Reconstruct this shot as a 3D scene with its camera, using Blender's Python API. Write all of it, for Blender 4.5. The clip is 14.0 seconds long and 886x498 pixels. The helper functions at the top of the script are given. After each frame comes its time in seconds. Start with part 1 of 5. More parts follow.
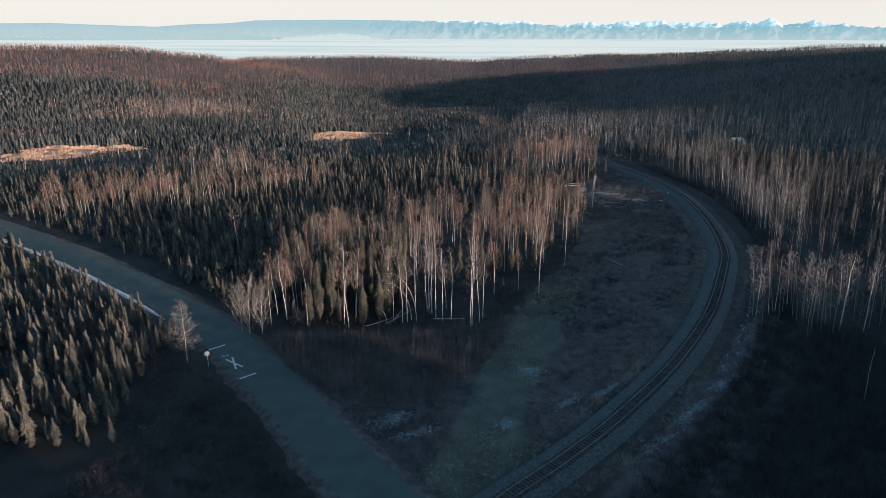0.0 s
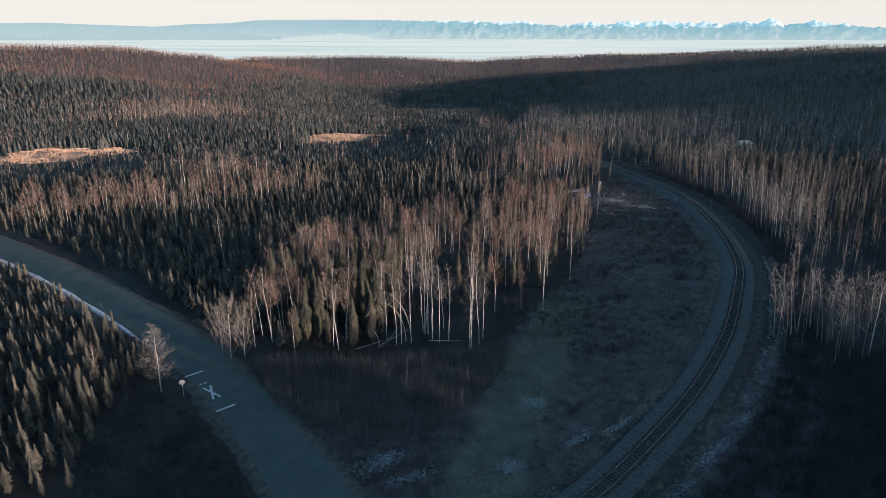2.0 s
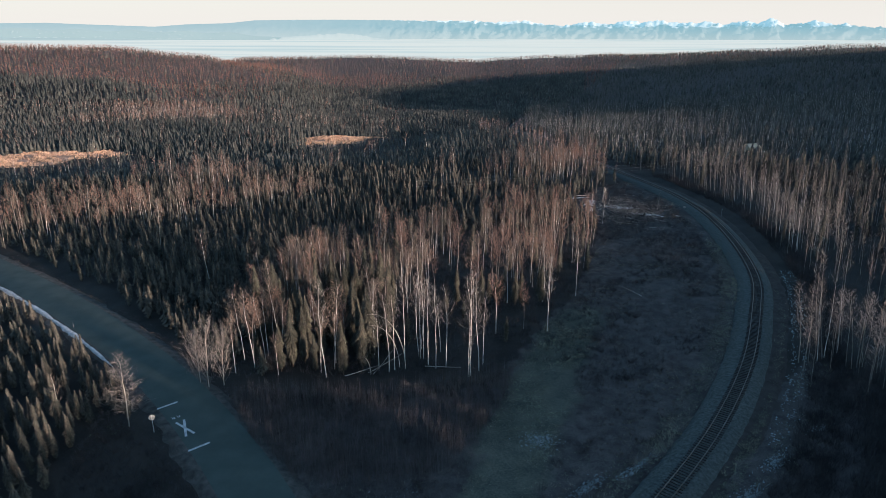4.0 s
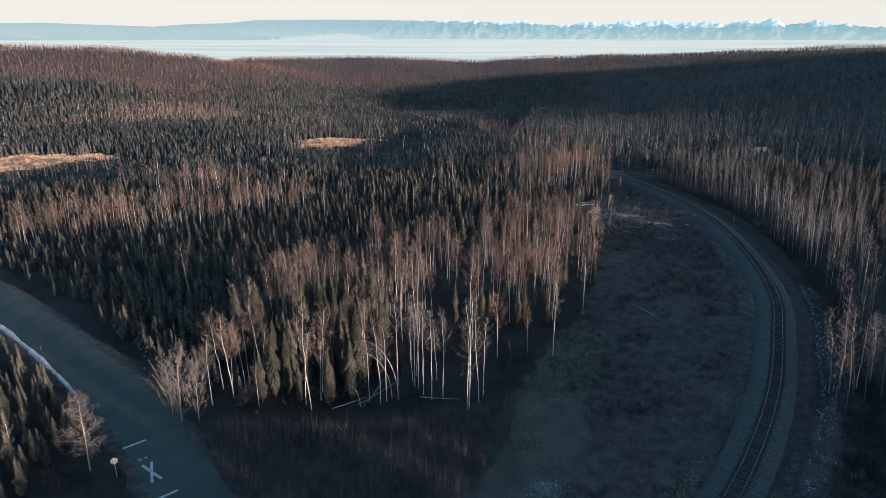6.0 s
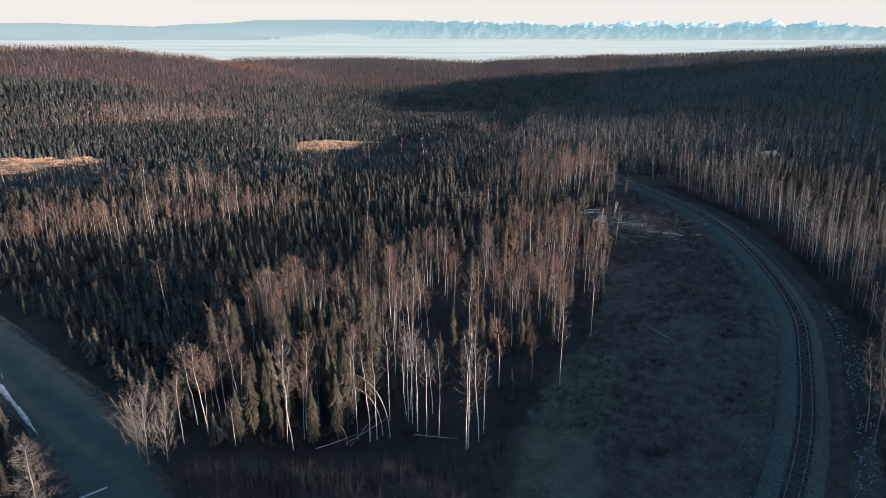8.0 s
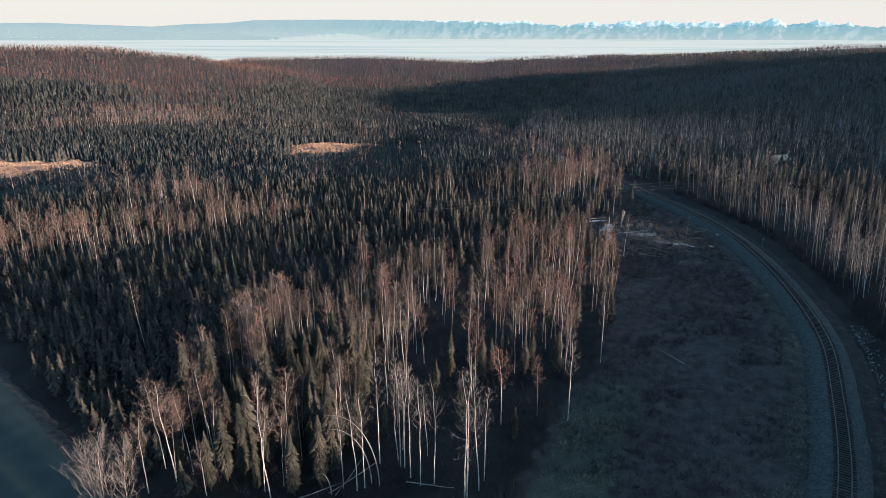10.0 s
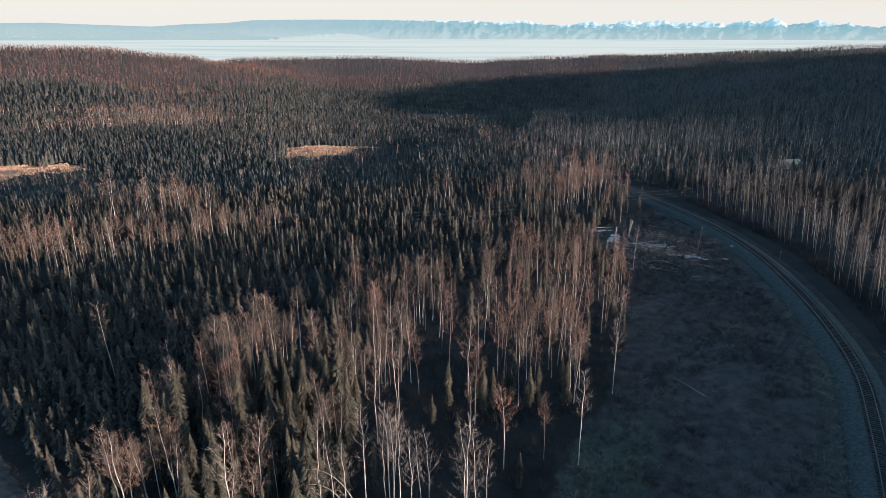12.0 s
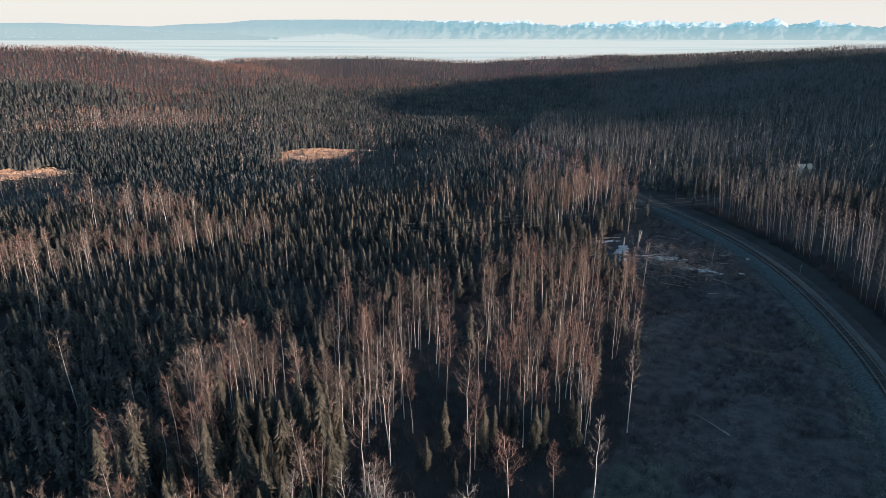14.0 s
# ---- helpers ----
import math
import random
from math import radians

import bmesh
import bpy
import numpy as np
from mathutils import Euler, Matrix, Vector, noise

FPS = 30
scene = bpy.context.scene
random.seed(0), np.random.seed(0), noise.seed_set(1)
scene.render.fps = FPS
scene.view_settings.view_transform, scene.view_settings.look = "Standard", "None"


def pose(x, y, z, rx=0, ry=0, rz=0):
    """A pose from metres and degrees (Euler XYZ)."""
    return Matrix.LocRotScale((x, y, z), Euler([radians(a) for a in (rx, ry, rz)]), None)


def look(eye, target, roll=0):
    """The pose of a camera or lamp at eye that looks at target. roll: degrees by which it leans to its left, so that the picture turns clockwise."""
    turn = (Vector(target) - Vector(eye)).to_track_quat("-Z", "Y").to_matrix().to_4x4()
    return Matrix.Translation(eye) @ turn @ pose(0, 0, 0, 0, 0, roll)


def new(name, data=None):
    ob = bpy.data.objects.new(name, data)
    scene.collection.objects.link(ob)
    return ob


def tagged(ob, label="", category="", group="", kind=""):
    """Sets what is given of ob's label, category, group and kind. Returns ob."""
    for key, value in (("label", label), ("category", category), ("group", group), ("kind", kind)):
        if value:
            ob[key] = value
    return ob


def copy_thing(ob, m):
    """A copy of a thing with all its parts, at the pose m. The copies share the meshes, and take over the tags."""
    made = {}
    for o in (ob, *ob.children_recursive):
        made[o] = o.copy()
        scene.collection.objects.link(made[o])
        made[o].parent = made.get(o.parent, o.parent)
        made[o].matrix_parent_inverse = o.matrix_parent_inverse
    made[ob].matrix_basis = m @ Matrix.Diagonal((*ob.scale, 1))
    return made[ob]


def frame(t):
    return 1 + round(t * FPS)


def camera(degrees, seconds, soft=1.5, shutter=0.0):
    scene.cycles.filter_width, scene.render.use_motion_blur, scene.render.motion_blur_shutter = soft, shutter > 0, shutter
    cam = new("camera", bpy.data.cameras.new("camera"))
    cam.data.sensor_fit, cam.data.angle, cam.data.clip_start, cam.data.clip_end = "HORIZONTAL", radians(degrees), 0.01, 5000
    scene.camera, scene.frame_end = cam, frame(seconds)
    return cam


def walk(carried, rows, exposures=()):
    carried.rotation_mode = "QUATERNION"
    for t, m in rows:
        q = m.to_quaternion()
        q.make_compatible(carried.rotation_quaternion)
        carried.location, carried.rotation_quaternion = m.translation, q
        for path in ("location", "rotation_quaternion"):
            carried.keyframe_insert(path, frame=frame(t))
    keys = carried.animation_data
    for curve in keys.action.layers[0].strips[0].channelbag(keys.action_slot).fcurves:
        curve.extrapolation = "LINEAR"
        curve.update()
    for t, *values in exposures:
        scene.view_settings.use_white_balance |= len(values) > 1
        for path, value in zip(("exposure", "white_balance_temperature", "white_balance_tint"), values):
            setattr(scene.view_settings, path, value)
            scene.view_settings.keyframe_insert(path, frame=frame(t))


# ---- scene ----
cam = camera(69.8, 14.0, soft=0.5)
PATH = []
for k in range(15):
    s = k / 14
    PATH.append((float(k), pose(4.12 * s - 0.18 * s * s, 69.3 * s + 3.28 * s * s, 55 - 0.3 * s, 90 - 18.75, 0, 0)))
walk(cam, PATH, exposures=((0.0, 1.22, 4950, -4), (14.0, 1.2, 4950, -4)))

# ---- sky and sun: low and warm, from behind the camera on its right ----
SUN_FROM = Vector((0.8, -0.6, 0)).normalized()
SUN_ELEVATION = radians(6.4)
world = bpy.data.worlds.new("sky")
scene.world = world
world.use_nodes = True
wn = world.node_tree
sky = wn.nodes.new("ShaderNodeTexSky")
sky.sky_type = "NISHITA"
sky.sun_disc = False
sky.sun_elevation = SUN_ELEVATION
sky.sun_rotation = math.atan2(SUN_FROM.x, SUN_FROM.y)
sky.air_density, sky.dust_density, sky.ozone_density = 1.0, 1.0, 2.0
# pale haze low over the whole horizon, clear blue above it
toward = wn.nodes.new("ShaderNodeNewGeometry")
split = wn.nodes.new("ShaderNodeSeparateXYZ")
wn.links.new(toward.outputs["Position"], split.inputs[0])
haze = wn.nodes.new("ShaderNodeMapRange")
haze.interpolation_type = "SMOOTHSTEP"
for key, value in (("From Min", 0.0), ("From Max", 0.24), ("To Min", 0.97), ("To Max", 0.06)):
    haze.inputs[key].default_value = value
wn.links.new(split.outputs["Z"], haze.inputs["Value"])
air = wn.nodes.new("ShaderNodeMix")
air.data_type = "RGBA"
air.inputs["B"].default_value = (3.72, 2.765, 2.15, 1)
wn.links.new(haze.outputs["Result"], air.inputs["Factor"])
wn.links.new(sky.outputs["Color"], air.inputs["A"])
wn.links.new(air.outputs["Result"], wn.nodes["Background"].inputs["Color"])
wn.nodes["Background"].inputs["Strength"].default_value = 0.129

sun_data = bpy.data.lights.new("sun", "SUN")
sun_data.energy, sun_data.angle, sun_data.color = 5.0, radians(0.6), (1.0, 0.635, 0.445)
sun = new("sun", sun_data)
away = SUN_FROM * math.cos(SUN_ELEVATION) + Vector((0, 0, math.sin(SUN_ELEVATION)))
sun.matrix_world = look(away * 300, (0, 0, 0))


# ---- materials ----
def material(name, low, high, scale=4.0, rough=0.8, fine=None, bump=0.0, bump_scale=None, per_object=0.0, per_island=0.0, metal=0.0):
    """Two colours mixed by noise at two scales, with grain as bump, and a change of tone from piece to piece."""
    m = bpy.data.materials.new(name)
    m.use_nodes = True
    nt = m.node_tree
    p = nt.nodes["Principled BSDF"]
    p.inputs["Roughness"].default_value, p.inputs["Metallic"].default_value = rough, metal
    p.inputs["Specular IOR Level"].default_value = 0.25
    geo = nt.nodes.new("ShaderNodeNewGeometry")
    n1, n2 = nt.nodes.new("ShaderNodeTexNoise"), nt.nodes.new("ShaderNodeTexNoise")
    n1.inputs["Scale"].default_value, n1.inputs["Detail"].default_value = scale, 3
    n2.inputs["Scale"].default_value, n2.inputs["Detail"].default_value = fine or scale * 9, 2
    for n in (n1, n2):
        nt.links.new(geo.outputs["Position"], n.inputs["Vector"])
    add = nt.nodes.new("ShaderNodeMath")
    add.operation = "MULTIPLY_ADD"
    add.inputs[1].default_value = 0.45
    nt.links.new(n2.outputs["Fac"], add.inputs[0])
    nt.links.new(n1.outputs["Fac"], add.inputs[2])
    ramp = nt.nodes.new("ShaderNodeMapRange")
    ramp.inputs["From Min"].default_value, ramp.inputs["From Max"].default_value = 0.5, 0.95
    nt.links.new(add.outputs[0], ramp.inputs["Value"])
    mix = nt.nodes.new("ShaderNodeMix")
    mix.data_type = "RGBA"
    mix.inputs["A"].default_value, mix.inputs["B"].default_value = (*low, 1), (*high, 1)
    nt.links.new(ramp.outputs["Result"], mix.inputs["Factor"])
    colour = mix.outputs["Result"]
    for amount, source in ((per_object, None), (per_island, geo.outputs["Random Per Island"])):
        if amount:
            if source is None:
                source = nt.nodes.new("ShaderNodeObjectInfo").outputs["Random"]
            span = nt.nodes.new("ShaderNodeMapRange")
            span.inputs["To Min"].default_value, span.inputs["To Max"].default_value = 1 - amount, 1 + amount
            nt.links.new(source, span.inputs["Value"])
            tone = nt.nodes.new("ShaderNodeVectorMath")
            tone.operation = "SCALE"
            nt.links.new(colour, tone.inputs[0])
            nt.links.new(span.outputs["Result"], tone.inputs["Scale"])
            colour = tone.outputs["Vector"]
    nt.links.new(colour, p.inputs["Base Color"])
    if bump:
        b = nt.nodes.new("ShaderNodeBump")
        b.inputs["Strength"].default_value, b.inputs["Distance"].default_value = bump, 0.05
        if bump_scale:
            n3 = nt.nodes.new("ShaderNodeTexNoise")
            n3.inputs["Scale"].default_value, n3.inputs["Detail"].default_value = bump_scale, 4
            nt.links.new(geo.outputs["Position"], n3.inputs["Vector"])
            nt.links.new(n3.outputs["Fac"], b.inputs["Height"])
        else:
            nt.links.new(n2.outputs["Fac"], b.inputs["Height"])
        nt.links.new(b.outputs["Normal"], p.inputs["Normal"])
    return m


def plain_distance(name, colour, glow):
    """Far things behind kilometres of air: their own colour, and a glow that paints the pale light of the air before
    them.
    """
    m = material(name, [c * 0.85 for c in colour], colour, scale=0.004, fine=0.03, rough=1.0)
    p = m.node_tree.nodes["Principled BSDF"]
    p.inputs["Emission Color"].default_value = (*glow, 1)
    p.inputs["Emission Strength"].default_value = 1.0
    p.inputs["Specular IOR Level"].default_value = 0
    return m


M_GROUND = material("forest_floor", (0.013, 0.012, 0.011), (0.04, 0.035, 0.029), scale=0.12, fine=4.0, rough=0.95, bump=0.9, bump_scale=3.0)


def add_cover(m, name, low, high, scale, fine):
    """A second ground cover, where the mesh says so, with a ragged edge."""
    nt = m.node_tree
    p = nt.nodes["Principled BSDF"]
    geo = nt.nodes.new("ShaderNodeNewGeometry")
    at = nt.nodes.new("ShaderNodeAttribute")
    at.attribute_name = name
    noises = []
    for value in (scale, fine, 0.35):
        n = nt.nodes.new("ShaderNodeTexNoise")
        n.inputs["Scale"].default_value, n.inputs["Detail"].default_value = value, 4
        nt.links.new(geo.outputs["Position"], n.inputs["Vector"])
        noises.append(n.outputs["Fac"])
    total = nt.nodes.new("ShaderNodeMath")
    nt.links.new(noises[0], total.inputs[0])
    nt.links.new(noises[1], total.inputs[1])
    ramp = nt.nodes.new("ShaderNodeMapRange")
    ramp.inputs["From Min"].default_value, ramp.inputs["From Max"].default_value = 0.72, 1.28
    nt.links.new(total.outputs[0], ramp.inputs["Value"])
    tone = nt.nodes.new("ShaderNodeMix")
    tone.data_type = "RGBA"
    tone.inputs["A"].default_value, tone.inputs["B"].default_value = (*low, 1), (*high, 1)
    nt.links.new(ramp.outputs["Result"], tone.inputs["Factor"])
    edge = nt.nodes.new("ShaderNodeMath")
    nt.links.new(at.outputs["Fac"], edge.inputs[0])
    nt.links.new(noises[2], edge.inputs[1])
    mask = nt.nodes.new("ShaderNodeMapRange")
    mask.inputs["From Min"].default_value, mask.inputs["From Max"].default_value = 0.75, 1.15
    nt.links.new(edge.outputs[0], mask.inputs["Value"])
    mix = nt.nodes.new("ShaderNodeMix")
    mix.data_type = "RGBA"
    nt.links.new(mask.outputs["Result"], mix.inputs["Factor"])
    nt.links.new(p.inputs["Base Color"].links[0].from_socket, mix.inputs["A"])
    nt.links.new(tone.outputs["Result"], mix.inputs["B"])
    nt.links.new(mix.outputs["Result"], p.inputs["Base Color"])


add_cover(M_GROUND, "heath", (0.024, 0.022, 0.021), (0.094, 0.083, 0.076), 0.5, 5.0)
add_cover(M_GROUND, "straw", (0.2, 0.13, 0.09), (0.42, 0.28, 0.19), 0.15, 1.2)
add_cover(M_GROUND, "turf", (0.038, 0.041, 0.034), (0.108, 0.108, 0.08), 0.25, 3.5)
M_ASPHALT = material("asphalt", (0.045, 0.057, 0.049), (0.07, 0.084, 0.071), scale=0.25, fine=6.0, rough=0.85, bump=0.15, bump_scale=40)
M_SHOULDER = material("gravel_shoulder", (0.035, 0.034, 0.03), (0.11, 0.1, 0.085), scale=0.8, fine=5.0, rough=0.95, bump=0.8, bump_scale=8)
M_BALLAST = material("ballast", (0.033, 0.039, 0.036), (0.094, 0.102, 0.094), scale=2.2, fine=9.0, rough=0.95, bump=1.0, bump_scale=14)
M_LANE = material("brown_gravel", (0.022, 0.02, 0.018), (0.056, 0.049, 0.043), scale=0.6, fine=5.0, rough=0.95, bump=0.8, bump_scale=9)
M_RAIL = material("rail_steel", (0.07, 0.06, 0.05), (0.16, 0.15, 0.14), scale=1.0, rough=0.5, metal=0.6)
M_TIE = material("tie_timber", (0.03, 0.028, 0.026), (0.075, 0.07, 0.064), scale=3.0, rough=0.9, bump=0.4, per_object=0.3)
M_PAINT = material("road_paint", (0.3, 0.3, 0.29), (0.55, 0.55, 0.53), scale=1.5, fine=12, rough=0.7)
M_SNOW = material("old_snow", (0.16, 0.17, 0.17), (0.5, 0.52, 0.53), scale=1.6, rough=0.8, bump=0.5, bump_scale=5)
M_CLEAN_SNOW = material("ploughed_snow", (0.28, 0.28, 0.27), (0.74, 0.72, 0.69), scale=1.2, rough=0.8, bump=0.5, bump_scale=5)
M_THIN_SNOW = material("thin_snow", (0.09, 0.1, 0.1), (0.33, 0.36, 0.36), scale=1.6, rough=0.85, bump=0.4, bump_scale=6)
M_HEATH = material("brown_heath", (0.036, 0.031, 0.029), (0.12, 0.1, 0.09), scale=0.2, fine=1.5, rough=0.9, per_island=0.4)
M_SAPLING = material("sapling_twigs", (0.052, 0.048, 0.05), (0.136, 0.12, 0.117), scale=0.2, rough=0.9, per_island=0.4)
M_GRASS = material("dry_grass", (0.1, 0.108, 0.08), (0.29, 0.29, 0.205), scale=0.15, fine=1.2, rough=0.9, per_island=0.45)
M_PALE_GRASS = material("pale_grass", (0.4, 0.25, 0.16), (0.66, 0.44, 0.29), scale=0.15, rough=0.9, per_island=0.3)
M_BRUSH = material("brush_twigs", (0.024, 0.023, 0.025), (0.066, 0.062, 0.063), scale=0.2, rough=0.9, per_island=0.4)
M_NEEDLES = material("spruce_needles", (0.018, 0.022, 0.02), (0.112, 0.097, 0.075), scale=0.22, fine=3.0, rough=0.8, per_island=0.4)
# far spruces' copy of the needles, shade put in against their sunlit cones
M_FAR_NEEDLES = material("far_spruce_needles", (0.024, 0.03, 0.028), (0.1, 0.094, 0.078), scale=0.05, fine=1.0, rough=0.8, per_island=0.4)
# lichen's olive and the warm light on the grove, both put into one colour
M_OLIVE_NEEDLES = material("sun_olive_needles", (0.022, 0.023, 0.018), (0.085, 0.075, 0.054), scale=0.3, fine=3.0, rough=0.8, per_island=0.4)
M_BARK = material("spruce_bark", (0.035, 0.026, 0.02), (0.09, 0.065, 0.05), scale=2.0, rough=0.95, bump=0.6)
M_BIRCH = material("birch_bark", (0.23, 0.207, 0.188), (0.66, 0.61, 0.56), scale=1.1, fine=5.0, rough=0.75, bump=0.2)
# birch bark again, with shade put into its colour for dim stems
M_SHADED_BIRCH = material("shaded_birch_bark", (0.09, 0.078, 0.068), (0.3, 0.27, 0.235), scale=1.1, fine=5.0, rough=0.8)
M_POLE = material("grey_pole_timber", (0.07, 0.06, 0.052), (0.16, 0.14, 0.12), scale=2.0, rough=0.9, bump=0.3)
M_TWIG = material("birch_twigs", (0.085, 0.064, 0.051), (0.21, 0.16, 0.128), scale=0.12, fine=1.5, rough=0.85, per_island=0.4)
M_RED_TWIG = material("red_birch_twigs", (0.1, 0.064, 0.05), (0.24, 0.155, 0.12), scale=0.12, fine=1.5, rough=0.85, per_island=0.4)
M_FAR_TWIG = material("far_birch_twigs", (0.08, 0.039, 0.029), (0.2, 0.1, 0.075), scale=0.02, fine=0.4, rough=0.9, per_island=0.5)
M_PALE_TWIG = material("pale_twigs", (0.11, 0.095, 0.085), (0.26, 0.225, 0.2), scale=0.2, fine=1.5, rough=0.85, per_island=0.4)
M_TALL_GRASS = material("tall_pale_grass", (0.16, 0.15, 0.105), (0.34, 0.31, 0.22), scale=0.3, rough=0.9, per_island=0.4)
# grey twigs; the cool tone of shade is put into their colour
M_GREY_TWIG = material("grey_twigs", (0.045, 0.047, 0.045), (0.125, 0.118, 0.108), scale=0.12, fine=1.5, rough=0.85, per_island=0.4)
M_DEADWOOD = material("weathered_wood", (0.2, 0.17, 0.14), (0.48, 0.43, 0.37), scale=1.5, rough=0.85, bump=0.4)
M_GALVANISED = material("galvanised_steel", (0.3, 0.31, 0.32), (0.5, 0.5, 0.5), scale=3.0, rough=0.5, metal=0.4)
M_DULL_STEEL = material("dull_steel", (0.12, 0.12, 0.12), (0.26, 0.26, 0.25), scale=4.0, rough=0.7)
M_WIRE = material("power_wire", (0.12, 0.12, 0.12), (0.2, 0.2, 0.2), scale=1.0, rough=0.5)
M_PLANK = material("cabin_boards", (0.4, 0.31, 0.2), (0.62, 0.5, 0.35), scale=1.5, rough=0.8, bump=0.3)
M_DARK_GLASS = material("window_glass", (0.02, 0.022, 0.025), (0.03, 0.032, 0.035), scale=1.0, rough=0.1)
M_STONE = material("stone", (0.2, 0.17, 0.14), (0.4, 0.33, 0.27), scale=2.0, rough=0.9, bump=0.5)
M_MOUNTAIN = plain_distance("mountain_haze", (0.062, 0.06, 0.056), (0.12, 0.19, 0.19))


def add_snow(m, low, high):
    """Snow on the heights, ragged at its lower edge; the painted glow of the air is stronger on the foot and over the
    western plateau.
    """
    nt = m.node_tree
    p = nt.nodes["Principled BSDF"]

    def span(source, a, b, lo=0.0, hi=1.0):
        n = nt.nodes.new("ShaderNodeMapRange")
        for key, value in (("From Min", a), ("From Max", b), ("To Min", lo), ("To Max", hi)):
            n.inputs[key].default_value = value
        nt.links.new(source, n.inputs["Value"])
        return n.outputs["Result"]

    def blend(factor, a, b):
        n = nt.nodes.new("ShaderNodeMix")
        n.data_type = "RGBA"
        nt.links.new(factor, n.inputs["Factor"])
        for key, value in (("A", a), ("B", b)):
            if isinstance(value, tuple):
                n.inputs[key].default_value = (*value, 1)
            else:
                nt.links.new(value, n.inputs[key])
        return n.outputs["Result"]

    geo = nt.nodes.new("ShaderNodeNewGeometry")
    xyz = nt.nodes.new("ShaderNodeSeparateXYZ")
    nt.links.new(geo.outputs["Position"], xyz.inputs[0])
    n = nt.nodes.new("ShaderNodeTexNoise")
    n.inputs["Scale"].default_value, n.inputs["Detail"].default_value = 0.022, 7
    nt.links.new(geo.outputs["Position"], n.inputs["Vector"])
    h = nt.nodes.new("ShaderNodeMath")
    h.operation = "MULTIPLY_ADD"
    h.inputs[1].default_value = 110
    nt.links.new(n.outputs["Fac"], h.inputs[0])
    nt.links.new(xyz.outputs["Z"], h.inputs[2])
    both = nt.nodes.new("ShaderNodeMath")
    nt.links.new(h.outputs[0], both.inputs[0])
    nt.links.new(span(xyz.outputs["X"], -600, 900, -60, 6), both.inputs[1])
    snow = span(both.outputs[0], low, high)
    nt.links.new(blend(snow, p.inputs["Base Color"].links[0].from_socket, (0.34, 0.33, 0.32)), p.inputs["Base Color"])
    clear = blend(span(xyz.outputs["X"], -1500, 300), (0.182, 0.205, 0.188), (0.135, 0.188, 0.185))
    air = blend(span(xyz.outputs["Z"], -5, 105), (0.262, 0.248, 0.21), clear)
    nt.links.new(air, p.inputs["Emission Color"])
    return m


add_snow(M_MOUNTAIN, 158, 172)
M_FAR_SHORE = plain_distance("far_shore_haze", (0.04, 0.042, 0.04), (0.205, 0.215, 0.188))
# reflected sky and haze on the sea, painted in as a glow
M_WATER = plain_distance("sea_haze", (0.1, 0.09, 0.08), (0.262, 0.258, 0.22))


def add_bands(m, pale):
    """Long paler streaks in the water's painted glow."""
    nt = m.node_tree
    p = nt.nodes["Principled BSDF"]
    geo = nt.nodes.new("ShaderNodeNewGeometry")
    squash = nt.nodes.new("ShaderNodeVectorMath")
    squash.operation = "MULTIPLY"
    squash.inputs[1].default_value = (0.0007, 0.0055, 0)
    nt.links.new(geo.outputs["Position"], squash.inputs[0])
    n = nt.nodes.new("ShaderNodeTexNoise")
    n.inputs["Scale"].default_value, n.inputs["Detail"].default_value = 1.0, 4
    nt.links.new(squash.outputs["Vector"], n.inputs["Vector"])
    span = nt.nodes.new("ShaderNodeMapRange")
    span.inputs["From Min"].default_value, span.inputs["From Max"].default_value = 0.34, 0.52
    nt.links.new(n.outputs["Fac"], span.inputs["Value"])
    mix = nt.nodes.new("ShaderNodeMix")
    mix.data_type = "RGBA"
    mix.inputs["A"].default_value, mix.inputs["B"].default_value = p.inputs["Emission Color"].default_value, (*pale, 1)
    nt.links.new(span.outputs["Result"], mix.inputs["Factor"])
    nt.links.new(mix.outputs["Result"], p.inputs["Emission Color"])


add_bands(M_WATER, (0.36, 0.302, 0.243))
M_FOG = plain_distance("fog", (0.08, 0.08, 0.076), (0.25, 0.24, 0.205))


# ---- mesh helpers ----
def mesh_of(name, v, t, *mats, which=None, smooth=False):
    """One mesh from an array of corners and one of triangles."""
    v, t = np.asarray(v, np.float32), np.asarray(t, np.int32)
    me = bpy.data.meshes.new(name)
    me.vertices.add(len(v))
    me.vertices.foreach_set("co", v.ravel())
    me.loops.add(len(t) * 3)
    me.loops.foreach_set("vertex_index", t.ravel())
    me.polygons.add(len(t))
    me.polygons.foreach_set("loop_start", np.arange(0, len(t) * 3, 3, dtype=np.int32))
    for m in mats:
        me.materials.append(m)
    if which is not None:
        me.polygons.foreach_set("material_index", np.asarray(which, np.int32))
    if smooth:
        me.polygons.foreach_set("use_smooth", np.ones(len(t), bool))
    me.update(calc_edges=True)
    me.validate()
    return me


def part_mesh(name, me, parent=None, label=""):
    ob = new(name, me)
    if parent is not None:
        ob.parent = parent
    return tagged(ob, label) if label else ob


def part(name, bm, mat, parent=None, label=""):
    me = bpy.data.meshes.new(name)
    bm.to_mesh(me)
    bm.free()
    me.materials.append(mat)
    return part_mesh(name, me, parent, label)


def thing(name, x, y, z, turn=0.0):
    ob = new(name)
    ob.empty_display_size = 0.2
    ob.matrix_world = pose(x, y, z, 0, 0, turn)
    return ob


def merged(pieces):
    vs, ts, n = [], [], 0
    for v, t in pieces:
        vs.append(np.asarray(v, float).reshape(-1, 3))
        ts.append(np.asarray(t, int).reshape(-1, 3) + n)
        n += len(vs[-1])
    return np.concatenate(vs), np.concatenate(ts)


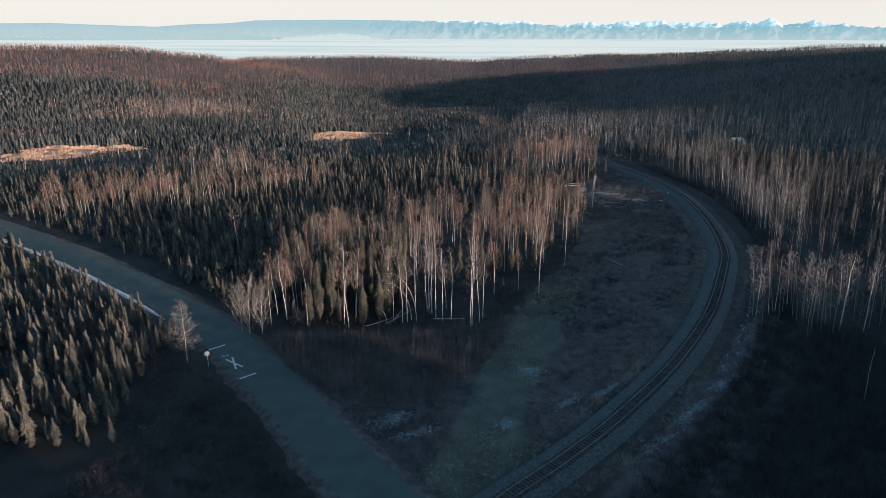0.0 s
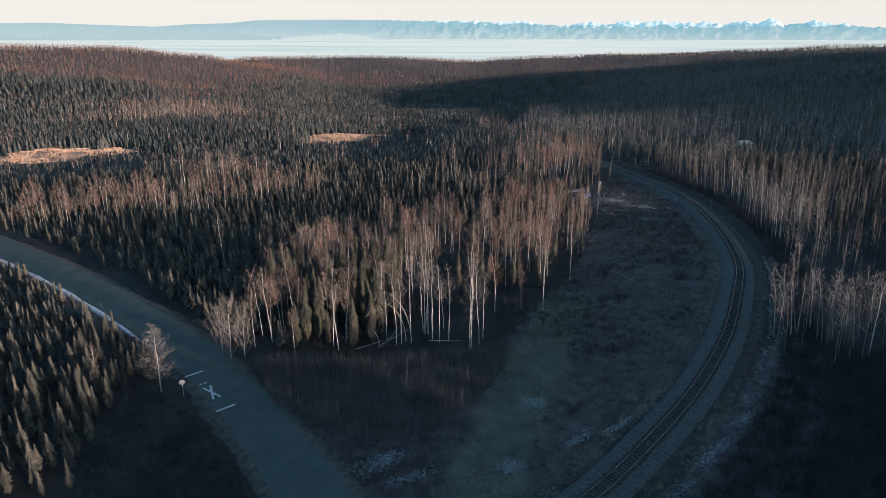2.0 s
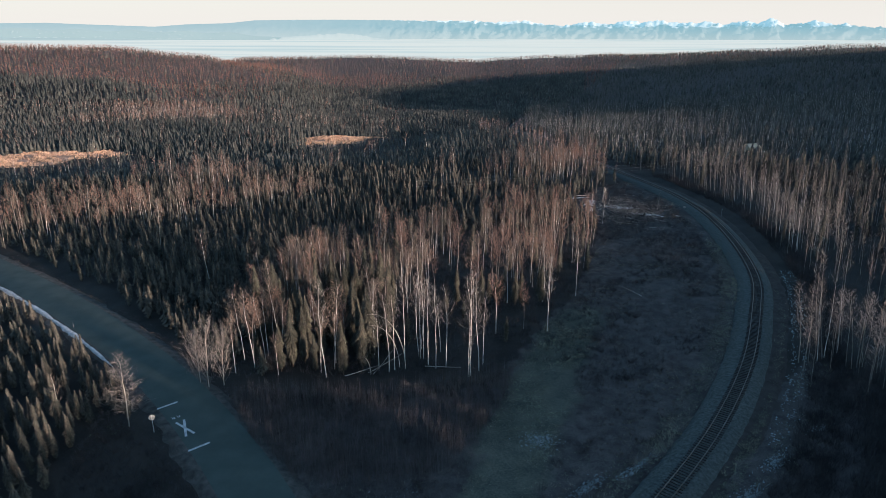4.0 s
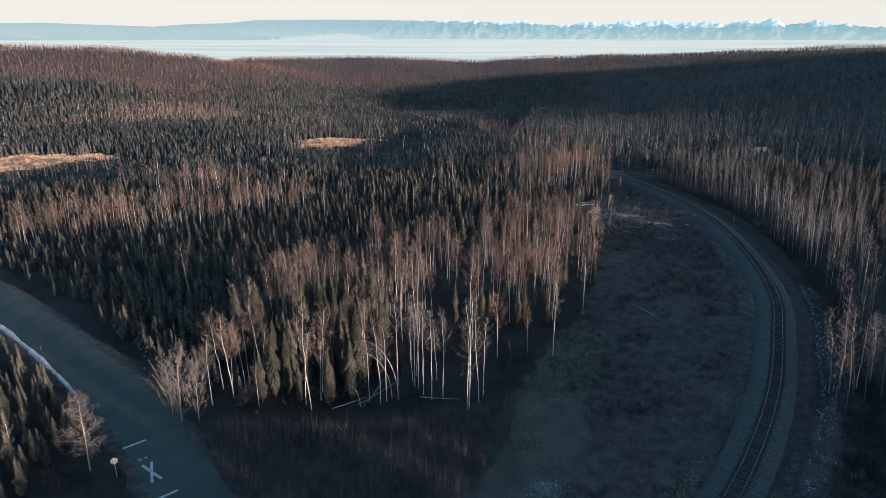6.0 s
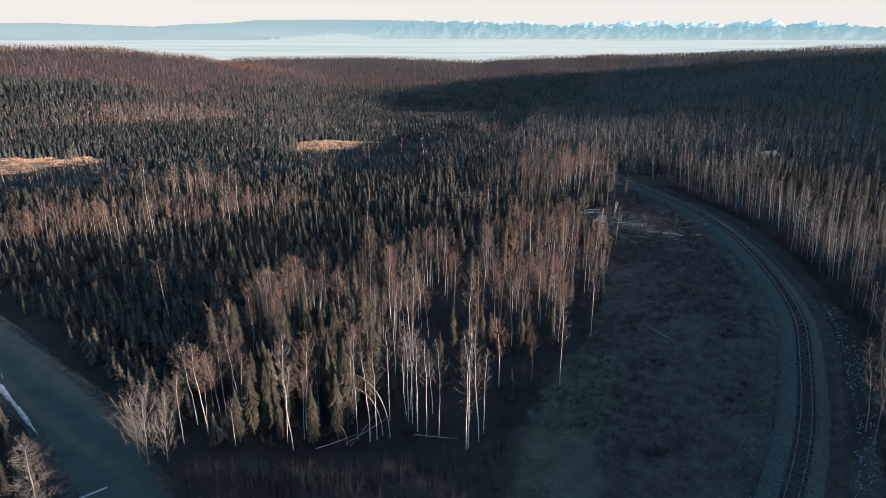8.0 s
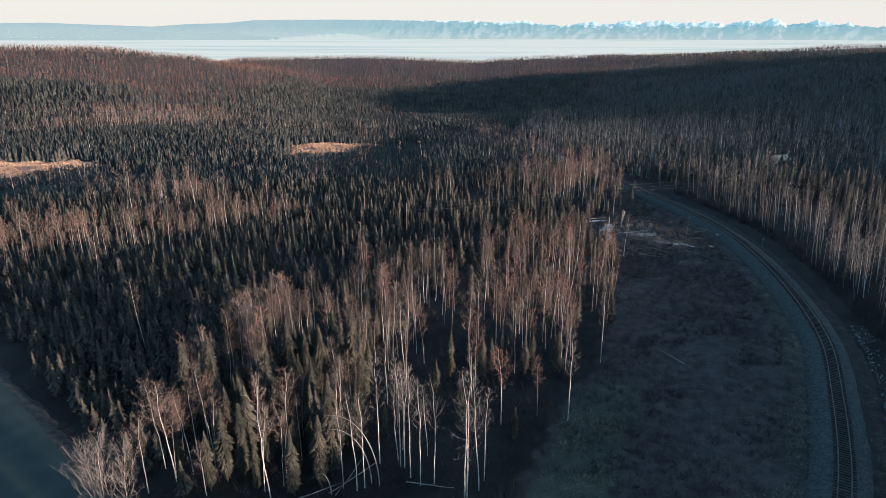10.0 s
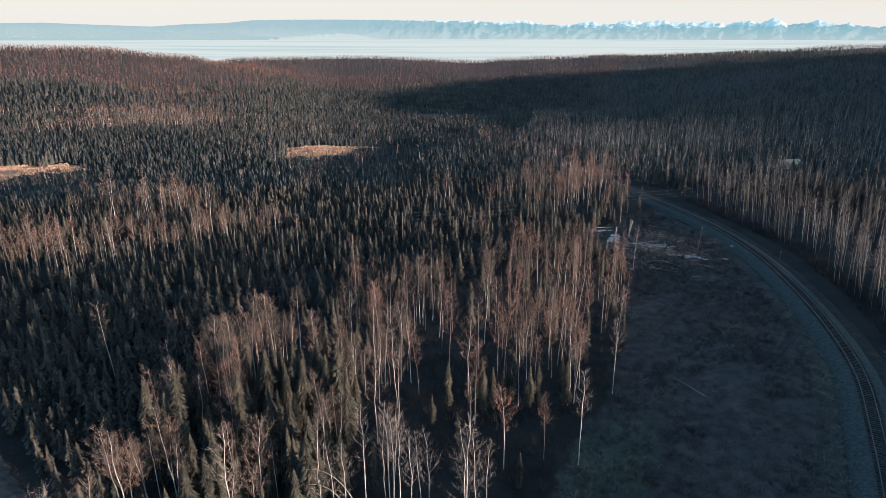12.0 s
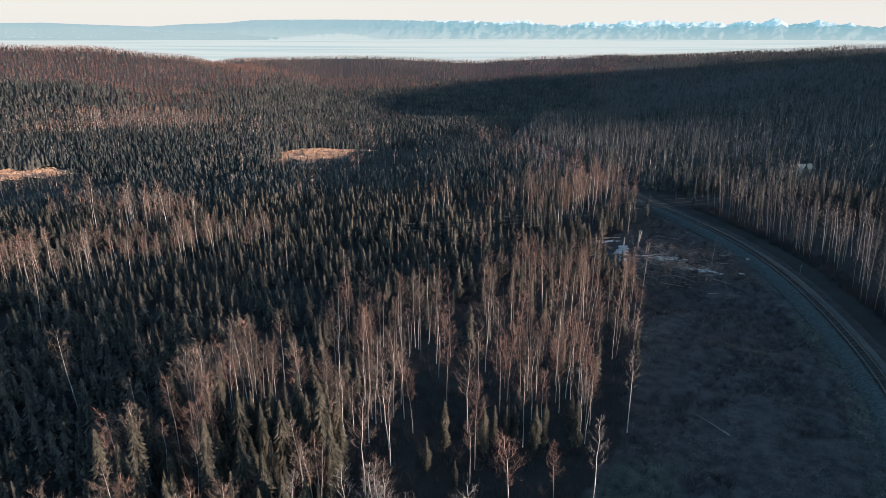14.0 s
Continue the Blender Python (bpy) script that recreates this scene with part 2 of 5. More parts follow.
def tube(path, radii, sides=5):
    path = np.asarray(path, float)
    n = len(path)
    along = np.gradient(path, axis=0)
    along /= np.linalg.norm(along, axis=1)[:, None] + 1e-9
    ref = np.where(np.abs(along[:, 2:3]) > 0.9, [[1.0, 0, 0]], [[0, 0, 1.0]])
    a = np.cross(along, ref)
    a /= np.linalg.norm(a, axis=1)[:, None] + 1e-9
    b = np.cross(along, a)
    ang = np.linspace(0, 2 * np.pi, sides, endpoint=False)
    v = path[:, None] + np.asarray(radii, float)[:, None, None] * (np.cos(ang)[None, :, None] * a[:, None] + np.sin(ang)[None, :, None] * b[:, None])
    t = []
    for i in range(n - 1):
        for j in range(sides):
            p, q = i * sides + j, i * sides + (j + 1) % sides
            t += [(p, q, q + sides), (p, q + sides, p + sides)]
    return v.reshape(-1, 3), np.array(t)


def slivers(base, tip, width, rng):
    """Thin tapered blades from base to tip."""
    base, tip = np.asarray(base, float), np.asarray(tip, float)
    d = tip - base
    side = np.cross(d, rng.normal(size=d.shape))
    side /= np.linalg.norm(side, axis=1)[:, None] + 1e-9
    w = np.asarray(width, float).reshape(-1, 1) * 0.5
    v = np.stack([base - side * w, base + side * w, tip], 1).reshape(-1, 3)
    return v, np.arange(len(v)).reshape(-1, 3)


def box_bm(sx, sy, sz, at=(0, 0, 0), turn=None, bevel=0.0):
    bm = bmesh.new()
    bmesh.ops.create_cube(bm, size=1)
    bmesh.ops.scale(bm, vec=(sx, sy, sz), verts=bm.verts)
    if bevel:
        bmesh.ops.bevel(bm, geom=bm.edges[:], offset=bevel, segments=1, affect="EDGES")
    if turn is not None:
        bmesh.ops.rotate(bm, cent=(0, 0, 0), matrix=turn, verts=bm.verts)
    bmesh.ops.translate(bm, vec=at, verts=bm.verts)
    return bm


def smooth_line(points, step):
    """A curve through the points, sampled every step metres."""
    p = np.asarray(points, float)
    p = np.vstack([2 * p[0] - p[1], p, 2 * p[-1] - p[-2]])
    out = []
    for i in range(1, len(p) - 2):
        for s in np.linspace(0, 1, 40, endpoint=False):
            a, b, c, d = p[i - 1:i + 3]
            out.append(0.5 * (2 * b + (c - a) * s + (2 * a - 5 * b + 4 * c - d) * s * s + (3 * b - a - 3 * c + d) * s ** 3))
    out = np.array(out)
    for _ in range(3):
        out[1:-1] = (out[:-2] + 2 * out[1:-1] + out[2:]) / 4
    dist = np.concatenate([[0], np.cumsum(np.linalg.norm(np.diff(out, axis=0), axis=1))])
    at = np.arange(0, dist[-1], step)
    return np.stack([np.interp(at, dist, out[:, k]) for k in range(out.shape[1])], 1)


def normals_of(line):
    d = np.gradient(line[:, :2], axis=0)
    d /= np.linalg.norm(d, axis=1)[:, None]
    return np.stack([d[:, 1], -d[:, 0]], 1)      # to the right of the way


def swept(line, profile, z):
    """A band along line: profile is (offset to the right, height) pairs, z the height of the line."""
    nrm = normals_of(line)
    n, k = len(line), len(profile)
    v = np.empty((n, k, 3))
    for j, (o, h) in enumerate(profile):
        v[:, j, :2] = line[:, :2] + nrm * o
        v[:, j, 2] = z + h
    t = []
    for i in range(n - 1):
        for j in range(k - 1):
            a = i * k + j
            t += [(a, a + 1, a + k + 1), (a, a + k + 1, a + k)]
    return v.reshape(-1, 3), np.array(t)


def distance_to(line, x, y):
    """Signed distance to the line (positive on its right)."""
    x, y = np.asarray(x, float), np.asarray(y, float)
    pts = line[::2, :2] if len(line) > 400 else line[:, :2]
    nrm = normals_of(line)[::2] if len(line) > 400 else normals_of(line)
    best, sign = np.full(x.shape, 1e9), np.ones(x.shape)
    for (px, py), (nx, ny) in zip(pts, nrm):
        d = np.hypot(x - px, y - py)
        near = d < best
        best = np.where(near, d, best)
        sign = np.where(near, np.sign((x - px) * nx + (y - py) * ny), sign)
    return best * sign


def inside(poly, x, y):
    hit = np.zeros(np.shape(x), bool)
    for (x1, y1), (x2, y2) in zip(poly, poly[1:] + poly[:1]):
        cross = (y1 > y) != (y2 > y)
        with np.errstate(divide="ignore", invalid="ignore"):
            hit ^= cross & (x < (x2 - x1) * (y - y1) / (y2 - y1 + 1e-12) + x1)
    return hit


# ---- the plan ----
ROAD = smooth_line([(80, -35), (40, 8), (14, 38), (2, 53), (-8, 66.2), (-16.6, 77.5), (-26, 91.5), (-38.2, 107), (-51.8, 122), (-68.5, 138), (-89.5, 156),
                    (-113, 174), (-140, 193), (-175, 215), (-230, 245), (-330, 290)], 2.0)
RAIL = smooth_line([(-90, -25), (-40, 22), (-12, 47), (0, 57.5), (9, 65.9), (16.8, 72.8), (27.3, 83.3), (41.6, 100.1), (54.7, 119.3), (66.5, 141.5), (74, 158),
                    (80, 180), (84.5, 205), (86.2, 225), (85.2, 243), (82, 265), (77, 290), (72.5, 313), (66, 345), (60, 400), (56, 470), (57, 530), (67, 575), (82, 620), (110, 690)], 0.6)
AZ = [-180, -120, -60, -35, -27, -20, -16, -8, 3, 5.5, 9, 15, 20, 25, 30, 35, 60, 130, 180]
FAR = [0, 250, 400, 550, 800, 1050, 1450, 1900, 2400]
HEIGHTS = [
    [0, 0, -2, 2, 5, 8, 12, 12, 12],
    [0, 0, -4, 0, 5, 10, 15, 15, 15],
    [0, -3, -7, -6, 14, 37, 26, -40, -70],
    [0, -4, -10, -14, 14, 33.5, -10, -55, -75],
    [0, -4, -11.1, -15.6, 2.5, 32, -9.5, -55, -75],
    [0, -4, -12, -17, -7, 19.5, -9, -55, -75],
    [0, -4, -12.3, -17.8, -13, 6, 6, -55, -75],
    [0, -4, -13, -20, -30, -26, 2.5, -55, -75],
    [0, -3, -9, -16, -29, -28, -4.5, -55, -75],
    [0, -2.9, -8.4, -15.2, -27.8, -26.2, 1, -54.4, -75],
    [0, -2.5, -6.5, -12.5, -23.5, -20, 6, -52.5, -75],
    [0, -2, -4, -9, -18, -12, 14, -50, -75],
    [0, -1, -2, -4.5, -8.5, -1, 16.5, -45, -75],
    [0, 0, 0, 0, 1, 10, 22, -40, -75],
    [0, 0, 1, 4, 10.5, 19.5, 29.5, -35, -72.5],
    [0, 0, 2, 8, 20, 29, 30, -30, -70],
    # hill beyond the right edge of view, raised to cast shade on the woods
    [0, 3, 19, 50, 80, 97, 92, 30, -50],
    [0, 4, 28, 52, 72, 80, 80, 70, 70],
    [0, 0, -2, 2, 5, 8, 12, 12, 12]]


def ground_height(x, y):
    x, y = np.asarray(x, float), np.asarray(y, float)
    az = np.degrees(np.arctan2(x, y))
    d = np.minimum(np.hypot(x, y), FAR[-1])
    table = np.array(HEIGHTS, float)
    i = np.clip(np.searchsorted(AZ, az) - 1, 0, len(AZ) - 2)
    s = (az - np.take(AZ, i)) / (np.take(AZ, i + 1) - np.take(AZ, i))
    s = s * s * (3 - 2 * s)
    j = np.clip(np.searchsorted(FAR, d) - 1, 0, len(FAR) - 2)
    u = (d - np.take(FAR, j)) / (np.take(FAR, j + 1) - np.take(FAR, j))
    u = u * u * (3 - 2 * u)
    near = table[i, j] * (1 - s) + table[i + 1, j] * s
    far = table[i, j + 1] * (1 - s) + table[i + 1, j + 1] * s
    roll = 1.6 * np.sin(x / 61 + 1) * np.sin(y / 47) + 2.5 * np.sin(x / 143 + y / 170)
    # added rises under both clearings, to catch the low sun
    bank = 3.0 * np.exp(-((x + 224) ** 2 + (y - 372) ** 2) / 1000) + 2.6 * np.exp(-((x + 74) ** 2 + (y - 452) ** 2) / 800)
    return near * (1 - u) + far * u + roll * np.clip((d - 260) / 300, 0, 1) + bank


def patchy(x, y, size, seed):
    return (np.sin(x / size + seed) + np.sin(y / size * 1.13 + 2.1 * seed) + np.sin((x + y) / size * 0.71 + 3.3 * seed) + 0.8 * np.sin((x - 1.7 * y) / size * 1.9 + seed)) / 3.8


GROVE = [(-36, 117.5), (-30, 118.5), (-9, 118), (6, 117), (14, 125), (22, 138), (32, 156), (40, 176), (46, 198), (48, 209), (38, 214), (18, 212), (2, 203), (-10, 195), (-21, 185), (-32, 167), (-37, 148), (-36, 130)]
FOREGROUND = [(-41, 108), (-42, 114.5), (-30, 118.5), (-9, 118), (6, 117), (14, 125), (18, 120), (8, 106), (-9, 102), (-32, 106)]
DEEP_WOOD = [(-72, 150), (-60, 132), (-44, 118), (-38, 130), (-32, 166), (-18, 196), (-40, 208), (-76, 180)]
THICKET = [(-34, 110), (-26, 98), (-19, 91), (-8, 88), (2, 92), (9, 104), (14, 120), (9, 117), (-9, 112), (-30, 114)]
MEADOW = [(-34, 110), (-24, 88), (-14, 78), (0, 62), (7, 58), (30, 75), (45, 95), (60, 118), (72, 140), (82, 170), (84, 205), (84, 240), (76, 275), (62, 262), (46, 240),
          (50, 216), (46, 198), (40, 176), (32, 156), (22, 138), (14, 122), (8, 113), (-9, 108)]
ROADSIDE = [(-53, 108), (-50, 92), (-47, 76), (-52, 60), (-48, 37), (0, 37), (8, 50), (-12, 66), (-32, 90)]
VERGE = [(10, 55), (40, 88), (55, 108), (66, 120), (82, 112), (80, 80), (60, 57), (44, 50), (30, 40), (18, 34)]
CLEARINGS = [(-216, 358, 42, 17, 0.75), (-69, 441, 34, 17, 0.7)]


SWATH = smooth_line([(1, 64), (6, 76), (10, 90), (15, 105), (21, 122), (28, 140), (36, 158)], 2.0)


def in_swath(x, y):
    """The grassy part of the meadow, before the grove."""
    return swath_depth(x, y) > 0.5


def swath_depth(x, y):
    wide = 5.5 + 2.5 * patchy(x, y, 7, 2)
    off = np.abs(distance_to(SWATH, x, y)) - wide
    return np.clip(0.5 - off / 6, 0, 1) * inside(MEADOW, x, y) * np.clip((152 - y) / 14, 0, 1)


def in_clearing(x, y):
    hit = np.zeros(np.shape(x), bool)
    for cx, cy, a, b, turn in CLEARINGS:
        c, s = math.cos(turn), math.sin(turn)
        u, w = (x - cx) * c + (y - cy) * s, -(x - cx) * s + (y - cy) * c
        hit |= (u / a) ** 2 + (w / b) ** 2 < 1 + 0.35 * np.sin(u * 0.3) * np.sin(w * 0.4 + 1) + 0.35 * np.sin(u * 0.13 + 2) + 0.2 * np.sin(u * 0.71 + w * 0.5)
    return hit


def low_stand(x, y):
    """Where young spruces grow low before a clearing, shortened so that the sun reaches it."""
    k = np.zeros(np.shape(x))
    for cx, cy, a, b, turn in CLEARINGS:
        u, w = (x - cx) * 0.83 - (y - cy) * 0.557, (x - cx) * 0.557 + (y - cy) * 0.83
        k = np.maximum(k, (u > 0) * np.clip((85 - u) / 25, 0, 1) * np.clip((46 - np.abs(w)) / 12, 0, 1))
    return 1 - 0.52 * k


def beside_track(x, y):
    """The strip of birches along the railway's left side."""
    d_rail = distance_to(RAIL[::8], x, y)
    return (d_rail < 0) & (d_rail > -30) & (y > 264) & (y < 520) & (patchy(x, y, 6, 4) > -0.05)


def in_birch_row(x, y):
    return (np.abs(y - (202 + (x + 125) * 0.5)) < 9) & (x > -190) & (x < -45)


def in_birch_clump(x, y):
    return (np.hypot((x - 42) / 22, (y - 281) / 20) < 1) | (np.hypot((x - 2) / 7, (y - 276) / 6) < 1) | (np.hypot((x + 92) / 16, (y - 268) / 12) < 1)


def birch_share(x, y):
    """How much of the wood is birch there."""
    d, az = np.hypot(x, y), np.degrees(np.arctan2(x, y))
    p = np.where(distance_to(ROAD, x, y) < 0, 0.0, 0.006)
    p = np.where(inside(GROVE, x, y), np.where((x < -9) & (y < 150), 0.42, 0.68), p)
    p = np.where(in_birch_row(x, y), 0.4, p)
    p = np.where(in_birch_clump(x, y), 0.45, p)
    p = np.where(beside_track(x, y), 0.5, p)
    right = distance_to(RAIL[::8], x, y) > 0
    p = np.where(right & (d < 1200), 0.5 + 0.35 * patchy(x, y, 40, 1), p)
    p = np.where(right & (distance_to(RAIL[::8], x, y) < 32) & (d < 300), 0.92, p)
    left_far = (az < -3) & (d > 330)
    p = np.where(left_far & ~right, np.clip((1.5 * patchy(x, y, 38, 2) + 0.02) * np.clip((d - 420) / 150, 0.12, 1) * np.clip((-az - 8) / 12, 0.15, 1), 0.02, 0.8), p)
    top = np.clip((d - (850 + 170 * (az > -14) + 100 * np.clip((az + 12) / 20, -1, 1.5))) / 90 + 0.5 * patchy(x, y, 50, 4), 0, 1)
    p = np.where((az < 12) & (d > 560), np.maximum(p, 0.84 * top), p)
    p = np.where((az >= 12) & (d > 700), np.clip(0.55 + 0.5 * patchy(x, y, 90, 5), 0.1, 0.95), p)
    return p


# ---- ground ----
def spread(lo, hi, fine_lo, fine_hi, fine_step, grow):
    mid = list(np.arange(fine_lo, fine_hi + 0.1, fine_step))
    step, a = fine_step, mid[0]
    left, right = [], []
    while a > lo:
        step *= grow
        a -= step
        left.append(max(a, lo))
    step, a = fine_step, mid[-1]
    while a < hi:
        step *= grow
        a += step
        right.append(min(a, hi))
    return np.array(left[::-1] + mid + right)


def make_ground():
    xs, ys = spread(-4950, 4950, -130, 150, 3.0, 1.11), spread(-2500, 4950, 40, 320, 3.0, 1.11)
    gx, gy = np.meshgrid(xs, ys)
    z = ground_height(gx, gy)
    rng = np.random.default_rng(5)
    z += np.where(np.hypot(gx, gy) < 420, rng.normal(0, 0.10, z.shape) + 0.15 * np.sin(gx / 5) * np.sin(gy / 6.3), 0)
    flat = np.minimum(np.abs(distance_to(ROAD, gx.ravel(), gy.ravel())).reshape(z.shape) - 5, np.abs(distance_to(RAIL[::3], gx.ravel(), gy.ravel())).reshape(z.shape) - 4)
    z -= 0.5 * np.clip(1 - flat / 4, 0, 1)
    n, k = z.shape
    idx = np.arange(n * k).reshape(n, k)
    a, b, c, d = idx[:-1, :-1].ravel(), idx[:-1, 1:].ravel(), idx[1:, 1:].ravel(), idx[1:, :-1].ravel()
    t = np.concatenate([np.stack([a, b, c], 1), np.stack([a, c, d], 1)])
    me = mesh_of("ground", np.stack([gx, gy, z], -1).reshape(-1, 3), t, M_GROUND, smooth=True)
    fx, fy = gx.ravel(), gy.ravel()
    turf = swath_depth(fx, fy)
    heath = (inside(MEADOW, fx, fy) | (inside(VERGE, fx, fy) & (distance_to(RAIL[::8], fx, fy) < 18))) | ((np.hypot(fx, fy) > 330) & (birch_share(fx, fy) > 0.35))
    for key, zone in (("turf", turf), ("heath", heath), ("straw", in_clearing(fx, fy))):
        me.attributes.new(key, "FLOAT", "POINT").data.foreach_set("value", zone.astype(np.float32))
    ob = part_mesh("ground", me)
    tagged(ob, "dark brown forest floor with moss and dead leaves", "ground", kind="structure")


make_ground()

# ---- sea, far shore and mountains ----
RANGE = [(-60, 42), (-33.3, 45), (-30.5, 44), (-28, 46), (-23.3, 49), (-20.8, 45), (-17.8, 43), (-15.6, 38), (-12.5, 37), (-8.8, 36.5), (-5, 37), (-1.6, 38), (2.7, 38), (4.1, 41), (7, 38),
         (8.4, 44), (10.3, 47), (12.1, 40), (13.9, 45), (15.3, 38), (16.6, 42), (17.7, 38), (18.8, 42), (20.9, 43), (21.5, 40), (22.6, 46), (24.2, 40), (25.2, 44), (26.1, 35), (26.9, 46), (28, 45),
         (29.1, 40), (30.2, 47), (30.9, 45), (32, 50), (33.3, 51), (60, 46)]
CENTRE = (2.0, 36.0)


def level(row, distance):
    """The height that stands at that row of a picture taken level with the lens, so far away."""
    return 55 - distance * (0.3214 + (row - 441) / 1123.7 * 0.947) * 0.98


def make_distance():
    rng = np.random.default_rng(11)
    # sea
    az = np.radians(np.linspace(-75, 75, 90))
    rad = np.linspace(1500, 4780, 40)
    g_az, g_r = np.meshgrid(az, rad)
    z = -58 + (g_r - 1500) * (level(70, 4750) + 58) / 3250
    v = np.stack([CENTRE[0] + g_r * np.sin(g_az), CENTRE[1] + g_r * np.cos(g_az), z], -1).reshape(-1, 3)
    n, k = g_az.shape
    idx = np.arange(n * k).reshape(n, k)
    a, b, c, d = idx[:-1, :-1].ravel(), idx[:-1, 1:].ravel(), idx[1:, 1:].ravel(), idx[1:, :-1].ravel()
    t = np.concatenate([np.stack([a, c, b], 1), np.stack([a, d, c], 1)])
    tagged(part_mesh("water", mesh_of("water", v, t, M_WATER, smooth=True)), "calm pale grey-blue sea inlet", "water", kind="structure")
    # mountains
    deg = np.linspace(-40, 40, 700)
    row = np.interp(deg, [r[0] for r in RANGE], [r[1] for r in RANGE])
    rough = np.clip((deg + 9) / 12, 0.1, 1)
    for f, amp in ((2.9, 0.7), (6.1, 0.6), (13, 0.5), (23, 0.4)):
        row += rough * amp * np.sin(deg * f * 2 + rng.uniform(0, 6))
    rows = 34
    v = np.empty((rows, len(deg), 3))
    foot, top = level(80, 4740), level(row, 4985)
    for i in range(rows):
        s = i / (rows - 1)
        cut = np.empty(len(deg))
        for j, dg in enumerate(deg):
            a, b = dg * 0.95 + 0.6 * noise.noise(Vector((dg * 0.5, s * 2, 3.0))), s * 2.6
            n1 = 1 - abs(noise.noise(Vector((a * 0.75, b * 0.8, 8.0)))) * 2
            n2 = 1 - abs(noise.noise(Vector((a * 1.9, b * 1.9, 2.0)))) * 2
            n3 = 1 - abs(noise.noise(Vector((a * 4.4, b * 4.2, 9.0)))) * 2
            cut[j] = 0.62 - 0.5 * n1 - 0.2 * n2 - 0.08 * n3
        z = foot + (top - foot) * s ** 0.85 - rough * (top - foot) * 0.75 * cut * np.clip(s * 2.2, 0, 1) * np.clip((1 - s) * 2.6, 0, 1)
        rr = 4735 + 250 * s
        v[i, :, 0] = CENTRE[0] + rr * np.sin(np.radians(deg))
        v[i, :, 1] = CENTRE[1] + rr * np.cos(np.radians(deg))
        v[i, :, 2] = z
    n, k = v.shape[:2]
    idx = np.arange(n * k).reshape(n, k)
    a, b, c, d = idx[:-1, :-1].ravel(), idx[:-1, 1:].ravel(), idx[1:, 1:].ravel(), idx[1:, :-1].ravel()
    t = np.concatenate([np.stack([a, c, b], 1), np.stack([a, d, c], 1)])
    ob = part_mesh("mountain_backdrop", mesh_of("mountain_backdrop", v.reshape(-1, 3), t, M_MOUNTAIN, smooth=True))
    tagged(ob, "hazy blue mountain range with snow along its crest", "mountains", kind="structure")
    # low far shore
    deg = np.linspace(-60, -10, 200)
    v = []
    for s in (0, 0.5, 1):
        row = 66 + (deg + 33) * 0.35 - s * (13 + 1.5 * np.sin(deg * 1.7)) * np.clip((-10 - deg) / 8, 0, 1)
        rr = 4690 + 30 * s
        v.append(np.stack([CENTRE[0] + rr * np.sin(np.radians(deg)), CENTRE[1] + rr * np.cos(np.radians(deg)), level(row, rr)], 1))
    v = np.array(v)
    n, k = v.shape[:2]
    idx = np.arange(n * k).reshape(n, k)
    a, b, c, d = idx[:-1, :-1].ravel(), idx[:-1, 1:].ravel(), idx[1:, 1:].ravel(), idx[1:, :-1].ravel()
    t = np.concatenate([np.stack([a, c, b], 1), np.stack([a, d, c], 1)])
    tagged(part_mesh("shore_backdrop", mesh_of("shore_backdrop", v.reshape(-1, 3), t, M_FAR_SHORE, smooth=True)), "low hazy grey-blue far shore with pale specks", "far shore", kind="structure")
    # pale houses strung along the far shore
    r = random.Random(31)
    bm = bmesh.new()
    for _ in range(60):
        dg, rr, row = r.choice((r.gauss(-30, 1.6), r.gauss(-24, 2.5), r.uniform(-33, -14))), 4680, r.choice((r.gauss(64.5, 0.5), r.gauss(58, 2)))
        at = (CENTRE[0] + rr * math.sin(radians(dg)), CENTRE[1] + rr * math.cos(radians(dg)), level(row + (dg + 33) * 0.32, rr))
        bmesh.ops.create_cube(bm, size=1, matrix=Matrix.LocRotScale(at, Euler((0, 0, -radians(dg))), (r.uniform(5, 13), 4, r.uniform(1.5, 3))))
    me = bpy.data.meshes.new("shore_houses")
    bm.to_mesh(me)
    bm.free()
    # houses share the fog's glow as painted haze
    me.materials.append(M_FOG)
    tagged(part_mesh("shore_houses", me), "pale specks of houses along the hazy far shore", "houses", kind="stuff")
    # fog on the water
    deg = np.linspace(-15, 45, 600)
    lump = np.array([0.5 + 0.5 * noise.fractal(Vector((dg * 1.1, 1.0, 0)), 0.9, 2.0, 4) for dg in deg])
    lower = np.interp(deg, [-15, -8, -4, 5, 14, 22, 45], [72, 74, 77, 80, 83, 86, 88])
    upper = np.interp(deg, [-15, -13.5, -12, -9, -7, -6, -4, 0, 5, 9, 14, 20, 30, 45], [71, 66, 64, 60, 62, 67, 71, 72.5, 71.5, 74, 77, 79, 81, 82]) + np.interp(deg, [-15, -6, -4, 45], [3, 2, 1, 1]) * (0.5 - lump) * 3
    upper = np.minimum(upper, lower - 0.3)
    v = []
    for s, push in ((0, 0), (0.4, -6), (0.8, 2), (1, 12)):
        rr = 4640 + push
        v.append(np.stack([CENTRE[0] + rr * np.sin(np.radians(deg)), CENTRE[1] + rr * np.cos(np.radians(deg)), level(lower + (upper - lower) * s, rr)], 1))
    v = np.array(v)
    n, k = v.shape[:2]
    idx = np.arange(n * k).reshape(n, k)
    a, b, c, d = idx[:-1, :-1].ravel(), idx[:-1, 1:].ravel(), idx[1:, 1:].ravel(), idx[1:, :-1].ravel()
    t = np.concatenate([np.stack([a, c, b], 1), np.stack([a, d, c], 1)])
